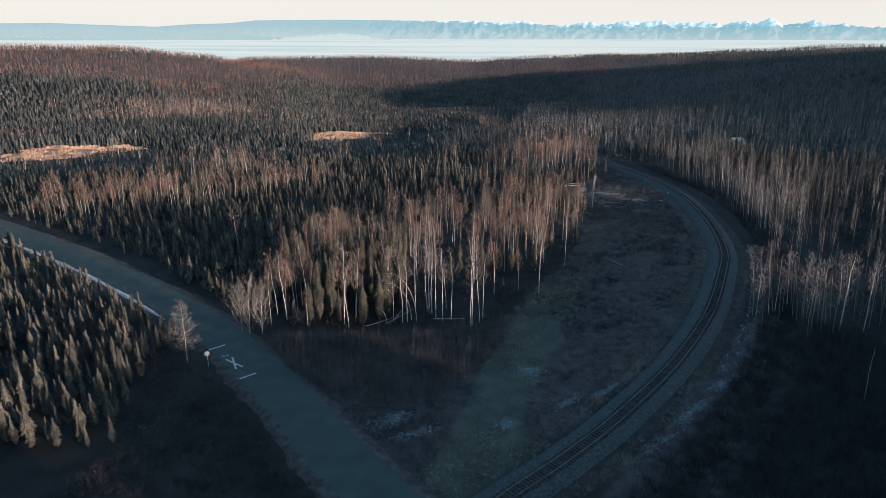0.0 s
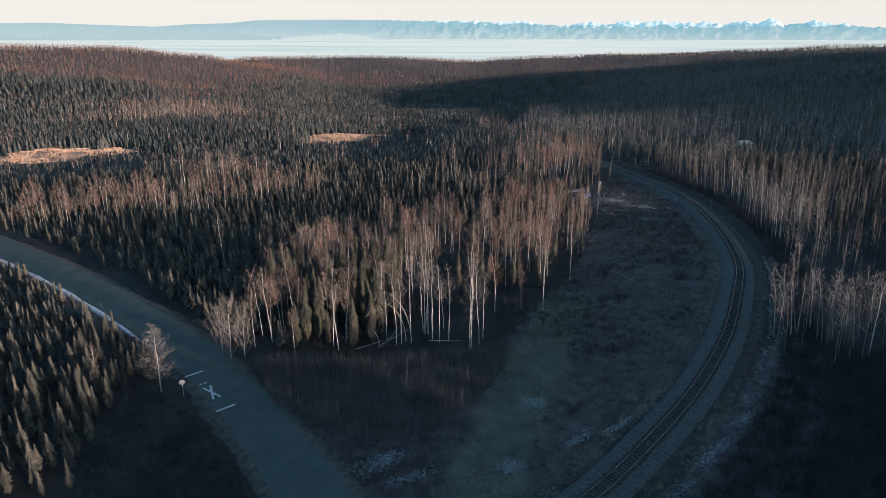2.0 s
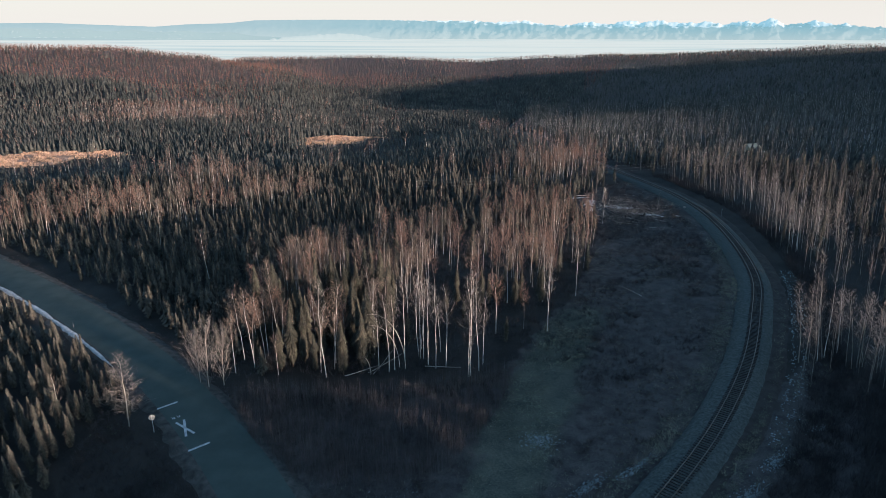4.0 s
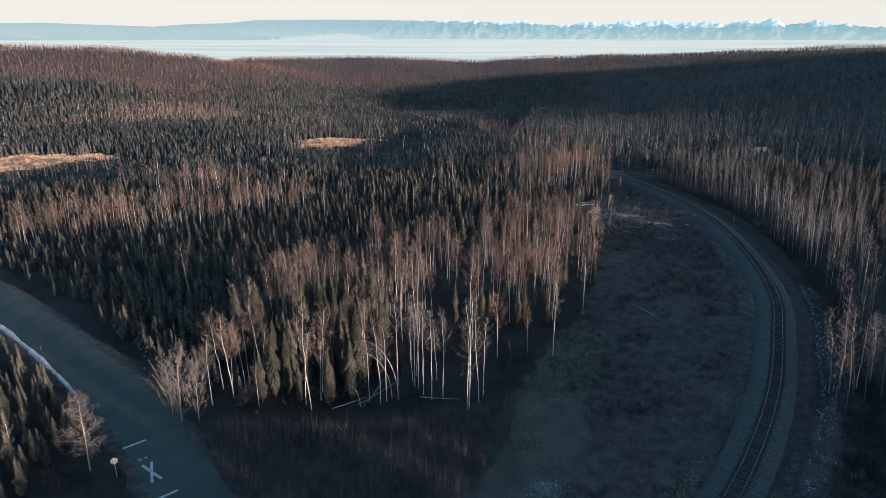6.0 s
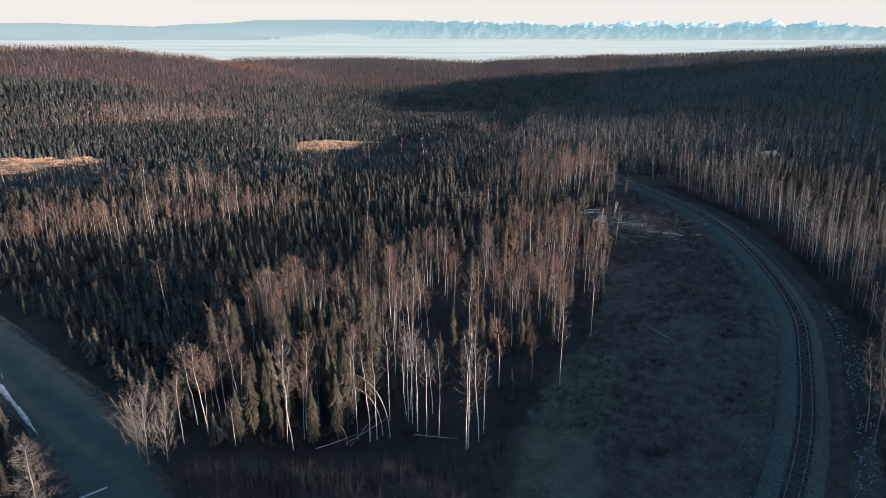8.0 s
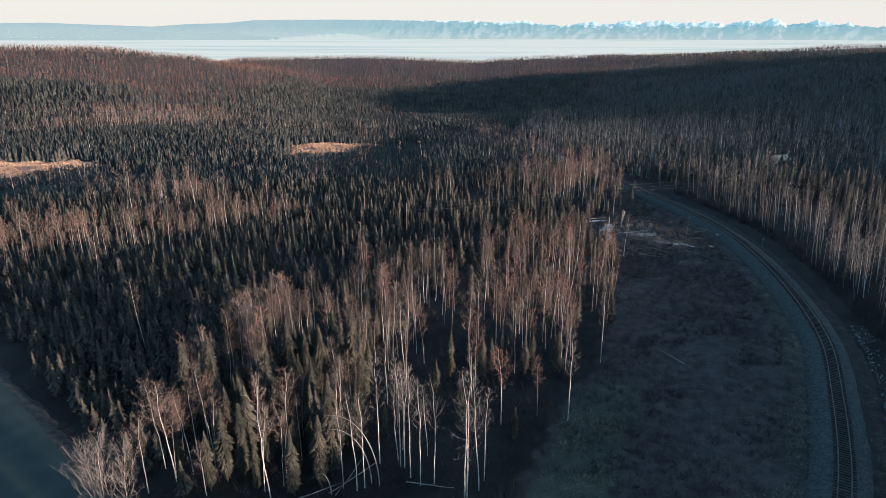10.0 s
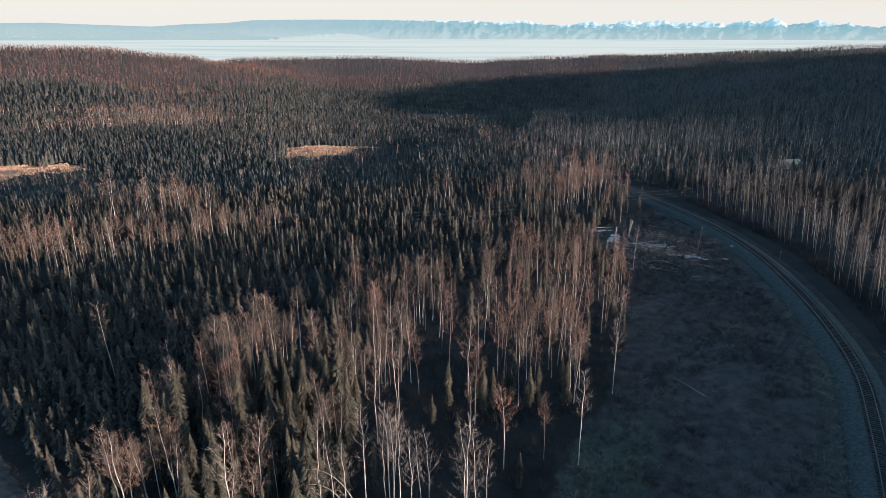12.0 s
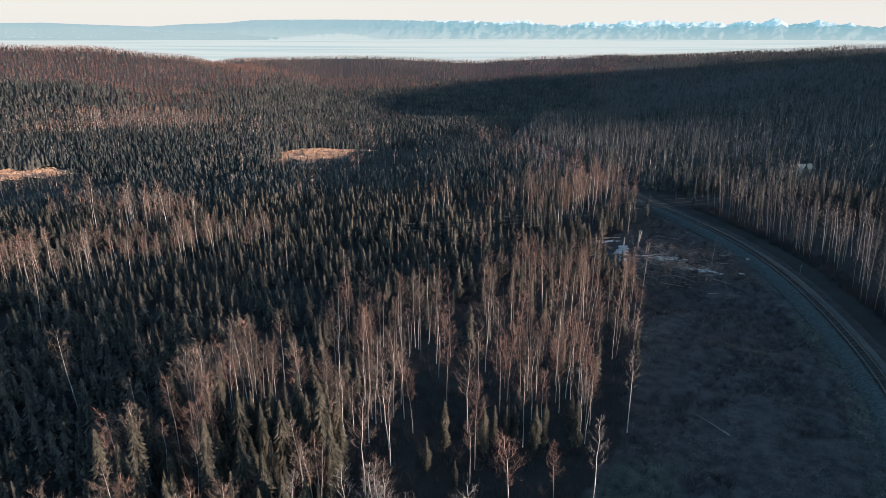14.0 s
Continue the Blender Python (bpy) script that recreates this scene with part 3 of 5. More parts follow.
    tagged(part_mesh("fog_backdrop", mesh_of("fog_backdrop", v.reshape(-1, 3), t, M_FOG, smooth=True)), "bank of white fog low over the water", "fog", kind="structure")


make_distance()


# ---- road and railway ----
ROAD_Z, RAIL_Z = 0.12, 0.75


def make_road():
    z = ground_height(ROAD[:, 0], ROAD[:, 1]) + ROAD_Z
    v, t = swept(ROAD, [(-4.15, 0.0), (-2.1, 0.04), (0, 0.08), (2.1, 0.04), (4.15, 0.0)], z)
    road = tagged(part_mesh("road", mesh_of("road", v, t, M_ASPHALT, smooth=True)), "worn grey-blue two-lane asphalt road in shade", "road", kind="structure")
    rng = np.random.default_rng(3)
    for side in (-1, 1):
        v, t = swept(ROAD, [(side * 4.0, -0.03), (side * 4.8, -0.07), (side * 5.9, -0.4), (side * 7.2, -0.8)][::side], z)
        v = v.reshape(len(ROAD), 4, 3)
        v[:, :, 2] += rng.normal(0, 0.03, v.shape[:2])
        part_mesh("road_shoulder", mesh_of("road_shoulder", v.reshape(-1, 3), t, M_SHOULDER), road, "loose gravel shoulder")
    return road


road = make_road()


def nearest_on_road(x, y):
    return int(np.argmin(np.hypot(ROAD[:, 0] - x, ROAD[:, 1] - y)))


def road_surface(x, y):
    """The height of the cambered road at a place on it."""
    way = normals_of(ROAD)
    i = nearest_on_road(x, y)
    rel = np.array([x, y]) - ROAD[i]
    off, ahead = float(rel @ way[i]), float(rel @ np.array([-way[i][1], way[i][0]]))
    mid = ROAD[i] + ahead * np.array([-way[i][1], way[i][0]])
    return float(ground_height(*mid)) + ROAD_Z + 0.08 - 0.0195 * abs(off)


def make_markings():
    def stripe(name, x, y, length, width, turn, label):
        bm = box_bm(length, width, 0.008, bevel=0.002)
        ob = part(name, bm, M_PAINT)
        dx, dy = length / 2 * math.cos(radians(turn)), length / 2 * math.sin(radians(turn))
        z1, z2 = road_surface(x - dx, y - dy), road_surface(x + dx, y + dy)
        ob.matrix_world = pose(x, y, max((z1 + z2) / 2, road_surface(x, y)) + 0.012, 0, -math.degrees(math.atan2(z2 - z1, length)), turn)
        tagged(ob, label, "road marking", "railway crossing road markings")

    nrm = normals_of(ROAD)[nearest_on_road(-39, 100)]
    across = math.degrees(math.atan2(nrm[1], nrm[0]))
    stripe("road_stop_bar", -43.1, 108.6, 3.2, 0.4, across, "worn white transverse bar painted across one lane")
    stripe("road_stop_bar", -33.9, 97.4, 3.1, 0.4, across, "worn white transverse bar painted across one lane")
    stripe("road_cross_stroke", -37.8, 102.2, 4.9, 0.36, across - 90 + 14.5, "worn white diagonal stroke of a painted crossing X")
    stripe("road_cross_stroke", -37.8, 102.2, 4.9, 0.36, across - 90 - 14.5, "worn white diagonal stroke of a painted crossing X")
    for x, y in ((-40.7, 104.9), (-40.1, 105.4)):
        curve = bpy.data.curves.new("road_letter", "FONT")
        curve.body, curve.size, curve.extrude, curve.align_x, curve.align_y = "R", 1.0, 0.004, "CENTER", "CENTER"
        curve.materials.append(M_PAINT)
        ob = new("road_letter", curve)
        ob.matrix_world = pose(x, y, road_surface(x, y) + 0.02, 0, 0, across + 180)
        tagged(ob, "faded white letter R painted on asphalt", "road marking", "railway crossing road markings")


make_markings()


def make_railway():
    z = ground_height(RAIL[:, 0], RAIL[:, 1]) + RAIL_Z
    rng = np.random.default_rng(4)
    coarse = RAIL[::2]
    zc = z[::2]
    prof = [(-4.0, -1.3), (-3.6, -0.9), (-3.1, -0.5), (-2.6, -0.26), (-2.0, -0.08), (-1.5, 0.0), (0, 0.0), (1.5, 0.0), (2.1, -0.1), (2.7, -0.35), (3.2, -0.6), (3.9, -1.0)]
    v, t = swept(coarse, prof, zc)
    v = v.reshape(len(coarse), len(prof), 3)
    v[:, :, 2] += rng.normal(0, 0.01, v.shape[:2])
    v[:, :, :2] += rng.normal(0, 0.05, v[:, :, :2].shape)
    bed = tagged(part_mesh("railway_bed", mesh_of("railway_bed", v.reshape(-1, 3), t, M_BALLAST, smooth=True)), "curving grey crushed-stone railway embankment", "railway", kind="structure")
    lane = [(2.8, -0.62), (3.6, -0.6), (4.4, -0.62), (5.2, -0.7), (5.9, -0.9), (6.7, -1.35)]
    v, t = swept(coarse, lane, zc)
    v = v.reshape(len(coarse), len(lane), 3)
    v[:, :, 2] += rng.normal(0, 0.02, v.shape[:2])
    v[:, 1:, :2] += rng.normal(0, 0.12, v[:, 1:, :2].shape)
    part_mesh("service_lane", mesh_of("service_lane", v.reshape(-1, 3), t, M_LANE, smooth=True), bed, "brown gravel service lane beside the track")
    head = [(-0.075, 0.0), (-0.075, 0.02), (-0.02, 0.04), (-0.02, 0.11), (-0.037, 0.12), (-0.037, 0.16), (0.037, 0.16), (0.037, 0.12), (0.02, 0.11), (0.02, 0.04), (0.075, 0.02), (0.075, 0.0)]
    for side in (-0.755, 0.755):
        v, t = swept(coarse, [(side + o, 0.12 + h) for o, h in head], zc)
        part_mesh("rail", mesh_of("rail", v, t, M_RAIL), bed, "steel rail with a polished top")
    bm = box_bm(2.6, 0.24, 0.2, bevel=0.02)
    tie = bpy.data.meshes.new("tie")
    bm.to_mesh(tie)
    bm.free()
    tie.materials.append(M_TIE)
    nrm = normals_of(RAIL)
    first = int(np.argmin(np.hypot(RAIL[:, 0] - 4, RAIL[:, 1] - 61)))
    rest = []
    co = np.array([v.co[:] for v in tie.vertices])
    tie.calc_loop_triangles()
    tri = np.array([t.vertices[:] for t in tie.loop_triangles])
    for i in range(len(RAIL)):
        turn = math.atan2(nrm[i, 1], nrm[i, 0]) + rng.normal(0, 0.012)
        x, y = RAIL[i] + nrm[i] * rng.normal(0, 0.04)
        if first <= i < first + 295:
            ob = part_mesh("tie", tie, bed)
            ob.matrix_world = Matrix.LocRotScale((x, y, z[i] + 0.03), Euler((0, 0, turn)), None)
        elif RAIL[i, 1] > 30:
            c, s = math.cos(turn), math.sin(turn)
            rest.append((co @ np.array([[c, s, 0], [-s, c, 0], [0, 0, 1]]) + (x, y, z[i] + 0.03), tri))
    v, t = merged(rest)
    tagged(part_mesh("far_ties", mesh_of("far_ties", v, t, M_TIE), bed), kind="stuff")


make_railway()


# ---- trees ----
def grow_birch(rng, height, limbs=14, twigs=16, sides=5, width=0.035, spread_=0.2, lean=0.06, first=0.35, up=1.0, stout=0.0052, fine=True):
    """A bare birch: a curved pale stem, thin rising limbs that fork, and a haze of fine twigs."""
    n = 9 if fine else 5
    s = np.linspace(0, 1, n)
    way = rng.uniform(0, 2 * np.pi)
    bend = np.cumsum(rng.normal(0, 0.012, (n, 2)), axis=0) * height
    path = np.stack([lean * height * s ** 1.5 * np.cos(way) + bend[:, 0] * s, lean * height * s ** 1.5 * np.sin(way) + bend[:, 1] * s, s * height], 1)
    path[0, 2] = -0.3
    stem = tube(path, stout * height * (1 - s) ** 0.9 + 0.01, sides)
    bases, tips, widths = [], [], []
    for k in range(limbs):
        q = (k + rng.uniform(0, 0.9)) / limbs
        h = first + (0.98 - first) * q
        at = np.array([np.interp(h, s, path[:, c]) for c in range(3)])
        az = k * 2.4 + rng.uniform(-0.7, 0.7)
        length = height * spread_ * (0.3 + 0.75 * (1 - q) ** 0.8) * min(1.0, 0.5 + 3 * q) * rng.uniform(0.6, 1.25)
        out = np.array([math.cos(az), math.sin(az), 0])
        knee = at + length * 0.5 * (out * 0.75 + np.array([0, 0, 0.8 * up])) + rng.normal(0, 0.04 * length, 3)
        end = knee + length * 0.5 * (out * 0.45 + np.array([0, 0, 1.1 * up])) + rng.normal(0, 0.06 * length, 3)
        w = (1.8 if fine else 1.3) * width
        bases += [at[None], knee[None]]
        tips += [knee[None] + (end - knee)[None] * 0.12, end[None]]
        widths += [[w * 1.5], [w]]
        forks = 3 if fine else 1
        lines = [(at, knee), (knee, end)]
        for j in range(forks):
            f = rng.uniform(0.25, 0.9)
            b = at + (knee - at) * f * 2 if f < 0.5 else knee + (end - knee) * (f * 2 - 1)
            d = (end - at) / length + rng.normal(0, 0.45, 3)
            e = b + d * length * rng.uniform(0.25, 0.5)
            lines.append((b, e))
            bases.append(b[None])
            tips.append(e[None])
            widths.append([w * 0.8])
        pick = rng.integers(0, len(lines), twigs)
        f = rng.uniform(0.2, 1, (twigs, 1))
        b0, e0 = np.array([l[0] for l in lines])[pick], np.array([l[1] for l in lines])[pick]
        b = b0 + (e0 - b0) * f
        d = out * rng.uniform(-0.2, 0.8, (twigs, 1)) + rng.normal(0, 0.5, (twigs, 3)) + np.array([0, 0, 1.0]) * rng.uniform(0.0, 1.4, (twigs, 1)) * min(1.0, up)
        d /= np.linalg.norm(d, axis=1)[:, None]
        bases.append(b)
        tips.append(b + d * (0.3 + length * rng.uniform(0.12, 0.36, (twigs, 1))))
        widths.append(width * rng.uniform(0.6, 1.3, twigs))
    return stem, slivers(np.concatenate(bases), np.concatenate(tips), np.concatenate(widths), rng)


def grow_spruce(rng, height, radius, layers=20, teeth=9, low=0.05, stem_sides=5, column=0.0, skirt=True):
    """A spruce: a straight stem in a ragged coat of drooping boughs. column: 0 a cone, 1 a narrow pillar with a blunt top."""
    s = np.linspace(0, 1, 5 if stem_sides > 3 else 2)
    path = np.stack([0 * s, 0 * s, s * height], 1)
    path[0, 2] = -0.3
    stem = tube(path, 0.011 * height * (1 - s) + 0.012, stem_sides)
    bulge = rng.uniform(0, 6, 3)

    def coat(h, az):
        cone = ((1 - h) * 1.12) ** 0.85 + 0.03
        pillar = min(0.85, ((1 - h) * 2.6) ** 0.7 * 0.75 + 0.04)
        lump = 1 + 0.2 * math.sin(11 * h + bulge[0]) + 0.14 * math.sin(2 * az + 6 * h + bulge[1]) + 0.1 * math.sin(23 * h + bulge[2])
        return radius * (cone * (1 - column) + pillar * column) * lump * min(1.0, 0.55 + 3.5 * (h - low))

    v, t = [], []
    for ring, h in enumerate((low, 0.5, 0.93)):
        r = 0.5 * coat(h, 0)
        v.extend((r * math.cos(k * 1.257), r * math.sin(k * 1.257), h * height) for k in range(5))
        if ring:
            i = len(v) - 10
            for k in range(5):
                a, b = i + k, i + (k + 1) % 5
                t.extend(((a, b, b + 5), (a, b + 5, a + 5)))
    for w in range(layers):
        for k in range(teeth):
            h = min(max(low + (0.965 - low) * (w + rng.uniform(-0.7, 0.7)) / layers, low), 0.965)
            az = 2 * np.pi * (k + rng.uniform(-0.45, 0.45)) / teeth + w * 0.9
            size_ = coat(h, az)
            L = size_ * rng.uniform(0.62, 1.2)
            out, side = np.array([math.cos(az), math.sin(az), 0]), np.array([-math.sin(az), math.cos(az), 0])
            half = ((0.62 - 0.26 * skirt) * size_ * math.pi / teeth + 0.04) * rng.uniform(0.7, 1.25)
            z = h * height
            root = out * 0.12 * L + [0, 0, z + (0.5 + 0.25 * rng.uniform()) * L + 0.012 * height]
            tip = out * L + side * rng.uniform(-0.2, 0.2) * L + [0, 0, z - 0.12 * L]
            i = len(v)
            if skirt:
                mid = out * L * 0.58 + [0, 0, z + 0.02 * L]
                v.extend((root, mid + side * half, tip, mid - side * half, mid + out * 0.18 * L + side * rng.uniform(-0.2, 0.2) * L - [0, 0, 0.42 * L]))
                t.extend(((i, i + 1, i + 2), (i, i + 2, i + 3), (i + 1, i + 3, i + 4)))
            else:
                v.extend((root, tip + side * half - out * 0.15 * L, tip - side * half - [0, 0, 0.18 * L]))
                t.append((i, i + 1, i + 2))
    i = len(v)
    v.extend(((0.07, 0, height * 0.9), (-0.05, 0.07, height * 0.9), (-0.05, -0.07, height * 0.9), (0, 0, height)))
    t.extend(((i, i + 1, i + 3), (i + 1, i + 2, i + 3), (i + 2, i, i + 3)))
    return stem, (np.array(v), np.array(t))


def far_spruce(rng, height, radius, layers=3, sides=5):
    """A ragged little spruce for the far woods."""
    v, t = [], []
    for k in range(layers):
        z0, z1 = height * (0.08 + 0.8 * k / layers), height * min(1.0, 0.08 + 0.8 * (k + 1.75) / layers)
        if k == layers - 1:
            z1 = height
        r = radius * (1 - 0.75 * k / layers)
        i = len(v)
        v.append((0, 0, z1))
        for j in range(sides):
            a = 2 * np.pi * (j + rng.uniform(-0.3, 0.3)) / sides + k
            rr = r * rng.uniform(0.6, 1.25)
            v.append((rr * math.cos(a), rr * math.sin(a), z0 - rng.uniform(0, 0.08) * height))
        for j in range(sides):
            t.append((i, i + 1 + j, i + 1 + (j + 1) % sides))
    return np.array(v), np.array(t)


def far_birch(rng, height, fans=12, width=0.28, low=0.35):
    """A bare birch for the far woods: stem, and a fan of twigs."""
    base = np.array([[0, 0, -0.3]])
    tip = np.array([[rng.normal(0, 0.05 * height), rng.normal(0, 0.05 * height), height * 0.95]])
    stem = [slivers(base, tip, [0.15], rng)]
    h = rng.uniform(low, 0.85, fans)
    az = rng.uniform(0, 2 * np.pi, fans)
    h = np.sort(h)
    b = np.stack([0 * h, 0 * h, h * height], 1) + tip * [1, 1, 0] * h[:, None]
    L = height * rng.uniform(0.12, 0.27, fans)
    e = b + np.stack([np.cos(az) * L * 0.62, np.sin(az) * L * 0.62, L * rng.uniform(0.3, 0.9, fans)], 1)
    return merged(stem), slivers(b, e, np.full(fans, width), rng)


def planted(templates, pos, scale, rng, lean=0.02, towards=(0.0, 0.0)):
    """Many trees as one mesh: templates turned, scaled and set down at pos."""
    out = []
    pick = rng.integers(0, len(templates), len(pos))
    turn = rng.uniform(0, 2 * np.pi, len(pos))
    for k, (tv, tt) in enumerate(templates):
        m = pick == k
        if not m.any():
            continue
        c, s = np.cos(turn[m])[:, None], np.sin(turn[m])[:, None]
        sc = scale[m][:, None]
        fat = sc * rng.uniform(0.85, 1.2, (m.sum(), 1))
        x, y, z = tv[:, 0][None], tv[:, 1][None], tv[:, 2][None]
        tilt = rng.normal(0, lean, (2, m.sum(), 1)) + np.reshape(towards, (2, 1, 1))
        v = np.stack([(x * c - y * s) * fat + tilt[0] * z * sc, (x * s + y * c) * fat + tilt[1] * z * sc, z * sc], -1) + pos[m][:, None]
        t = tt[None] + (np.arange(m.sum()) * len(tv))[:, None, None]
        out.append((v.reshape(-1, 3), t.reshape(-1, 3)))
    return merged(out)


def planted_pairs(pairs, pos, scale, seed, lean=0.03, towards=(0.0, 0.0)):
    """Stems and crowns of the same trees."""
    a = planted([p[0] for p in pairs], pos, scale, np.random.default_rng(seed), lean, towards)
    b = planted([p[1] for p in pairs], pos, scale, np.random.default_rng(seed), lean, towards)
    return a, b


def scattered(x0, x1, y0, y1, step, rng):
    gx, gy = np.meshgrid(np.arange(x0, x1, step), np.arange(y0, y1, step))
    gx = gx + rng.uniform(-0.48, 0.48, gx.shape) * step
    gy = gy + rng.uniform(-0.48, 0.48, gy.shape) * step
    return gx.ravel(), gy.ravel()


def open_ground(x, y):
    """Where no tree stands."""
    d_road, d_rail = distance_to(ROAD, x, y), distance_to(RAIL[::4], x, y)
    return ((np.abs(d_road) < np.where(d_road < 0, 6.9, 8.5)) | ((d_rail > np.where(y > 285, -4.5, -9)) & (d_rail < np.where(y > 330, 5, 10.5))) | inside(MEADOW, x, y) | inside(ROADSIDE, x, y) | inside(VERGE, x, y) | inside(FOREGROUND, x, y) | in_clearing(x, y) | (np.hypot(x - 152.5, y - 330) < 5.5) | (np.hypot(x + 43, y - 101) < 6))


rng = np.random.default_rng(21)
HERO_BIRCHES = [(-19.2, 118, 18.0), (-7.4, 120, 14.7), (-5.9, 125, 16.4), (-3, 124.5, 16.9), (-2.4, 124.2, 15.8), (-1.5, 122, 16.9), (-0.1, 120.3, 15.8), (1.7, 120.5, 15.8), (5.9, 117.6, 19.2), (7.5, 119.2, 15.8),
                (8.3, 121, 14.1), (22, 135, 15.0), (31.2, 153, 14.0), (-3.8, 149.8, 14.0), (23.3, 149.8, 14.5), (-12.6, 164, 15.0)]

# stand within 320 m, and in view or able to shade what is in view
nx, ny = scattered(-290, 290, 20, 320, 2.4, rng)
d = np.hypot(nx, ny)
keep = (d < 320) & (np.abs(np.degrees(np.arctan2(nx, ny))) < 50) & ~open_ground(nx, ny)
keep &= ~((np.abs(distance_to(ROAD, nx, ny) - 5.5) < 5.5) & (rng.uniform(size=len(nx)) < 0.5))
nx, ny = nx[keep], ny[keep]
is_birch = rng.uniform(size=len(nx)) < birch_share(nx, ny)
in_grove = inside(GROVE, nx, ny)
gap = (patchy(nx, ny, 9, 15) < -0.62)
front_left = (nx < -8) & (ny < 150)
chance = np.where(is_birch, np.where(front_left, 0.38, 0.68) - 1.0 * patchy(nx, ny, 4.5, 9), np.where(front_left, 0.12, 0.4))
chance = np.where(is_birch & (nx > 12) & (ny > 145), 0.5, chance)
chance = np.where(~is_birch & (nx > -9), np.where(ny < 140, 0.95, 0.72), chance)
chance = np.where(is_birch & (nx > -10) & (nx < 14) & (ny > 122) & (ny < 152), 0.84, chance)
gap |= in_grove & (rng.uniform(size=len(nx)) < chance)
right_side = distance_to(RAIL[::8], nx, ny) > 0
deep = inside(DEEP_WOOD, nx, ny)
gap |= ~is_birch & ~in_grove & ~right_side & ~deep & (rng.uniform(size=len(nx)) < np.where(distance_to(ROAD, nx, ny) < 0, 0.08, 0.24))
gap |= ~right_side & ~in_grove & (ny > 236) & (nx > -5) & (rng.uniform(size=len(nx)) < 0.3)
gap |= (distance_to(ROAD, nx, ny) < 0) & (ny < 76)
gap |= right_side & (ny > 128) & (ny < 162) & (distance_to(RAIL[::8], nx, ny) < 36) & (rng.uniform(size=len(nx)) < 0.8)
gap |= right_side & (rng.uniform(size=len(nx)) < 0.58 - 0.6 * patchy(nx, ny, 7, 7))
nx, ny, is_birch, in_grove, right_side = nx[~gap], ny[~gap], is_birch[~gap], in_grove[~gap], right_side[~gap]
nz = ground_height(nx, ny)
size = np.where(is_birch, rng.triangular(7.5, 13, 16, len(nx)), rng.triangular(2.8, 5.0, 7.4, len(nx)) * (1 + 0.2 * patchy(nx, ny, 14, 12)))
size = np.where(in_grove & ~is_birch, size * np.where((nx < -8) & (ny < 150), 2.3, 1.5), size)
size = np.where(is_birch & (in_birch_row(nx, ny) | in_birch_clump(nx, ny) | beside_track(nx, ny)), size * rng.uniform(0.65, 1.2, len(nx)), size)
size = np.where(right_side & ~is_birch, size * 1.75, size)
size = np.where(is_birch, size, size * low_stand(nx, ny))

# the nearest are things of their own
order = np.hypot(nx - 0, ny - 60)
birch_things = np.where(is_birch & in_grove & (order < 125))[0][:130]
left_of_road = distance_to(ROAD, nx, ny) < 0
row_things = np.where(is_birch & (in_birch_row(nx, ny) | in_birch_clump(nx, ny)))[0]
row_things = row_things[np.argsort(rng.uniform(size=len(row_things)))][:80]
clump_things = np.where(is_birch & beside_track(nx, ny) & (np.hypot(nx - 42, ny - 283) < 24))[0]
clump_things = np.setdiff1d(clump_things, row_things)[:28]
beside = distance_to(RAIL[::4], nx, ny)
edge_things = np.where(is_birch & (((beside > 12) & (beside < 52) & (ny > 176) & (ny < 236)) | ((beside > 10) & (beside < 24) & (ny > 102) & (ny < 138))))[0]
edge_things = edge_things[np.argsort(beside[edge_things] + 40 * rng.uniform(size=len(edge_things)))][:45]
spruce_rank = np.where(~is_birch & ((left_of_road & (order < 125)) | (in_grove & (order < 110))), order, 1e9)
spruce_things = np.argsort(spruce_rank)[:330]
spruce_things = spruce_things[spruce_rank[spruce_things] < 1e8]


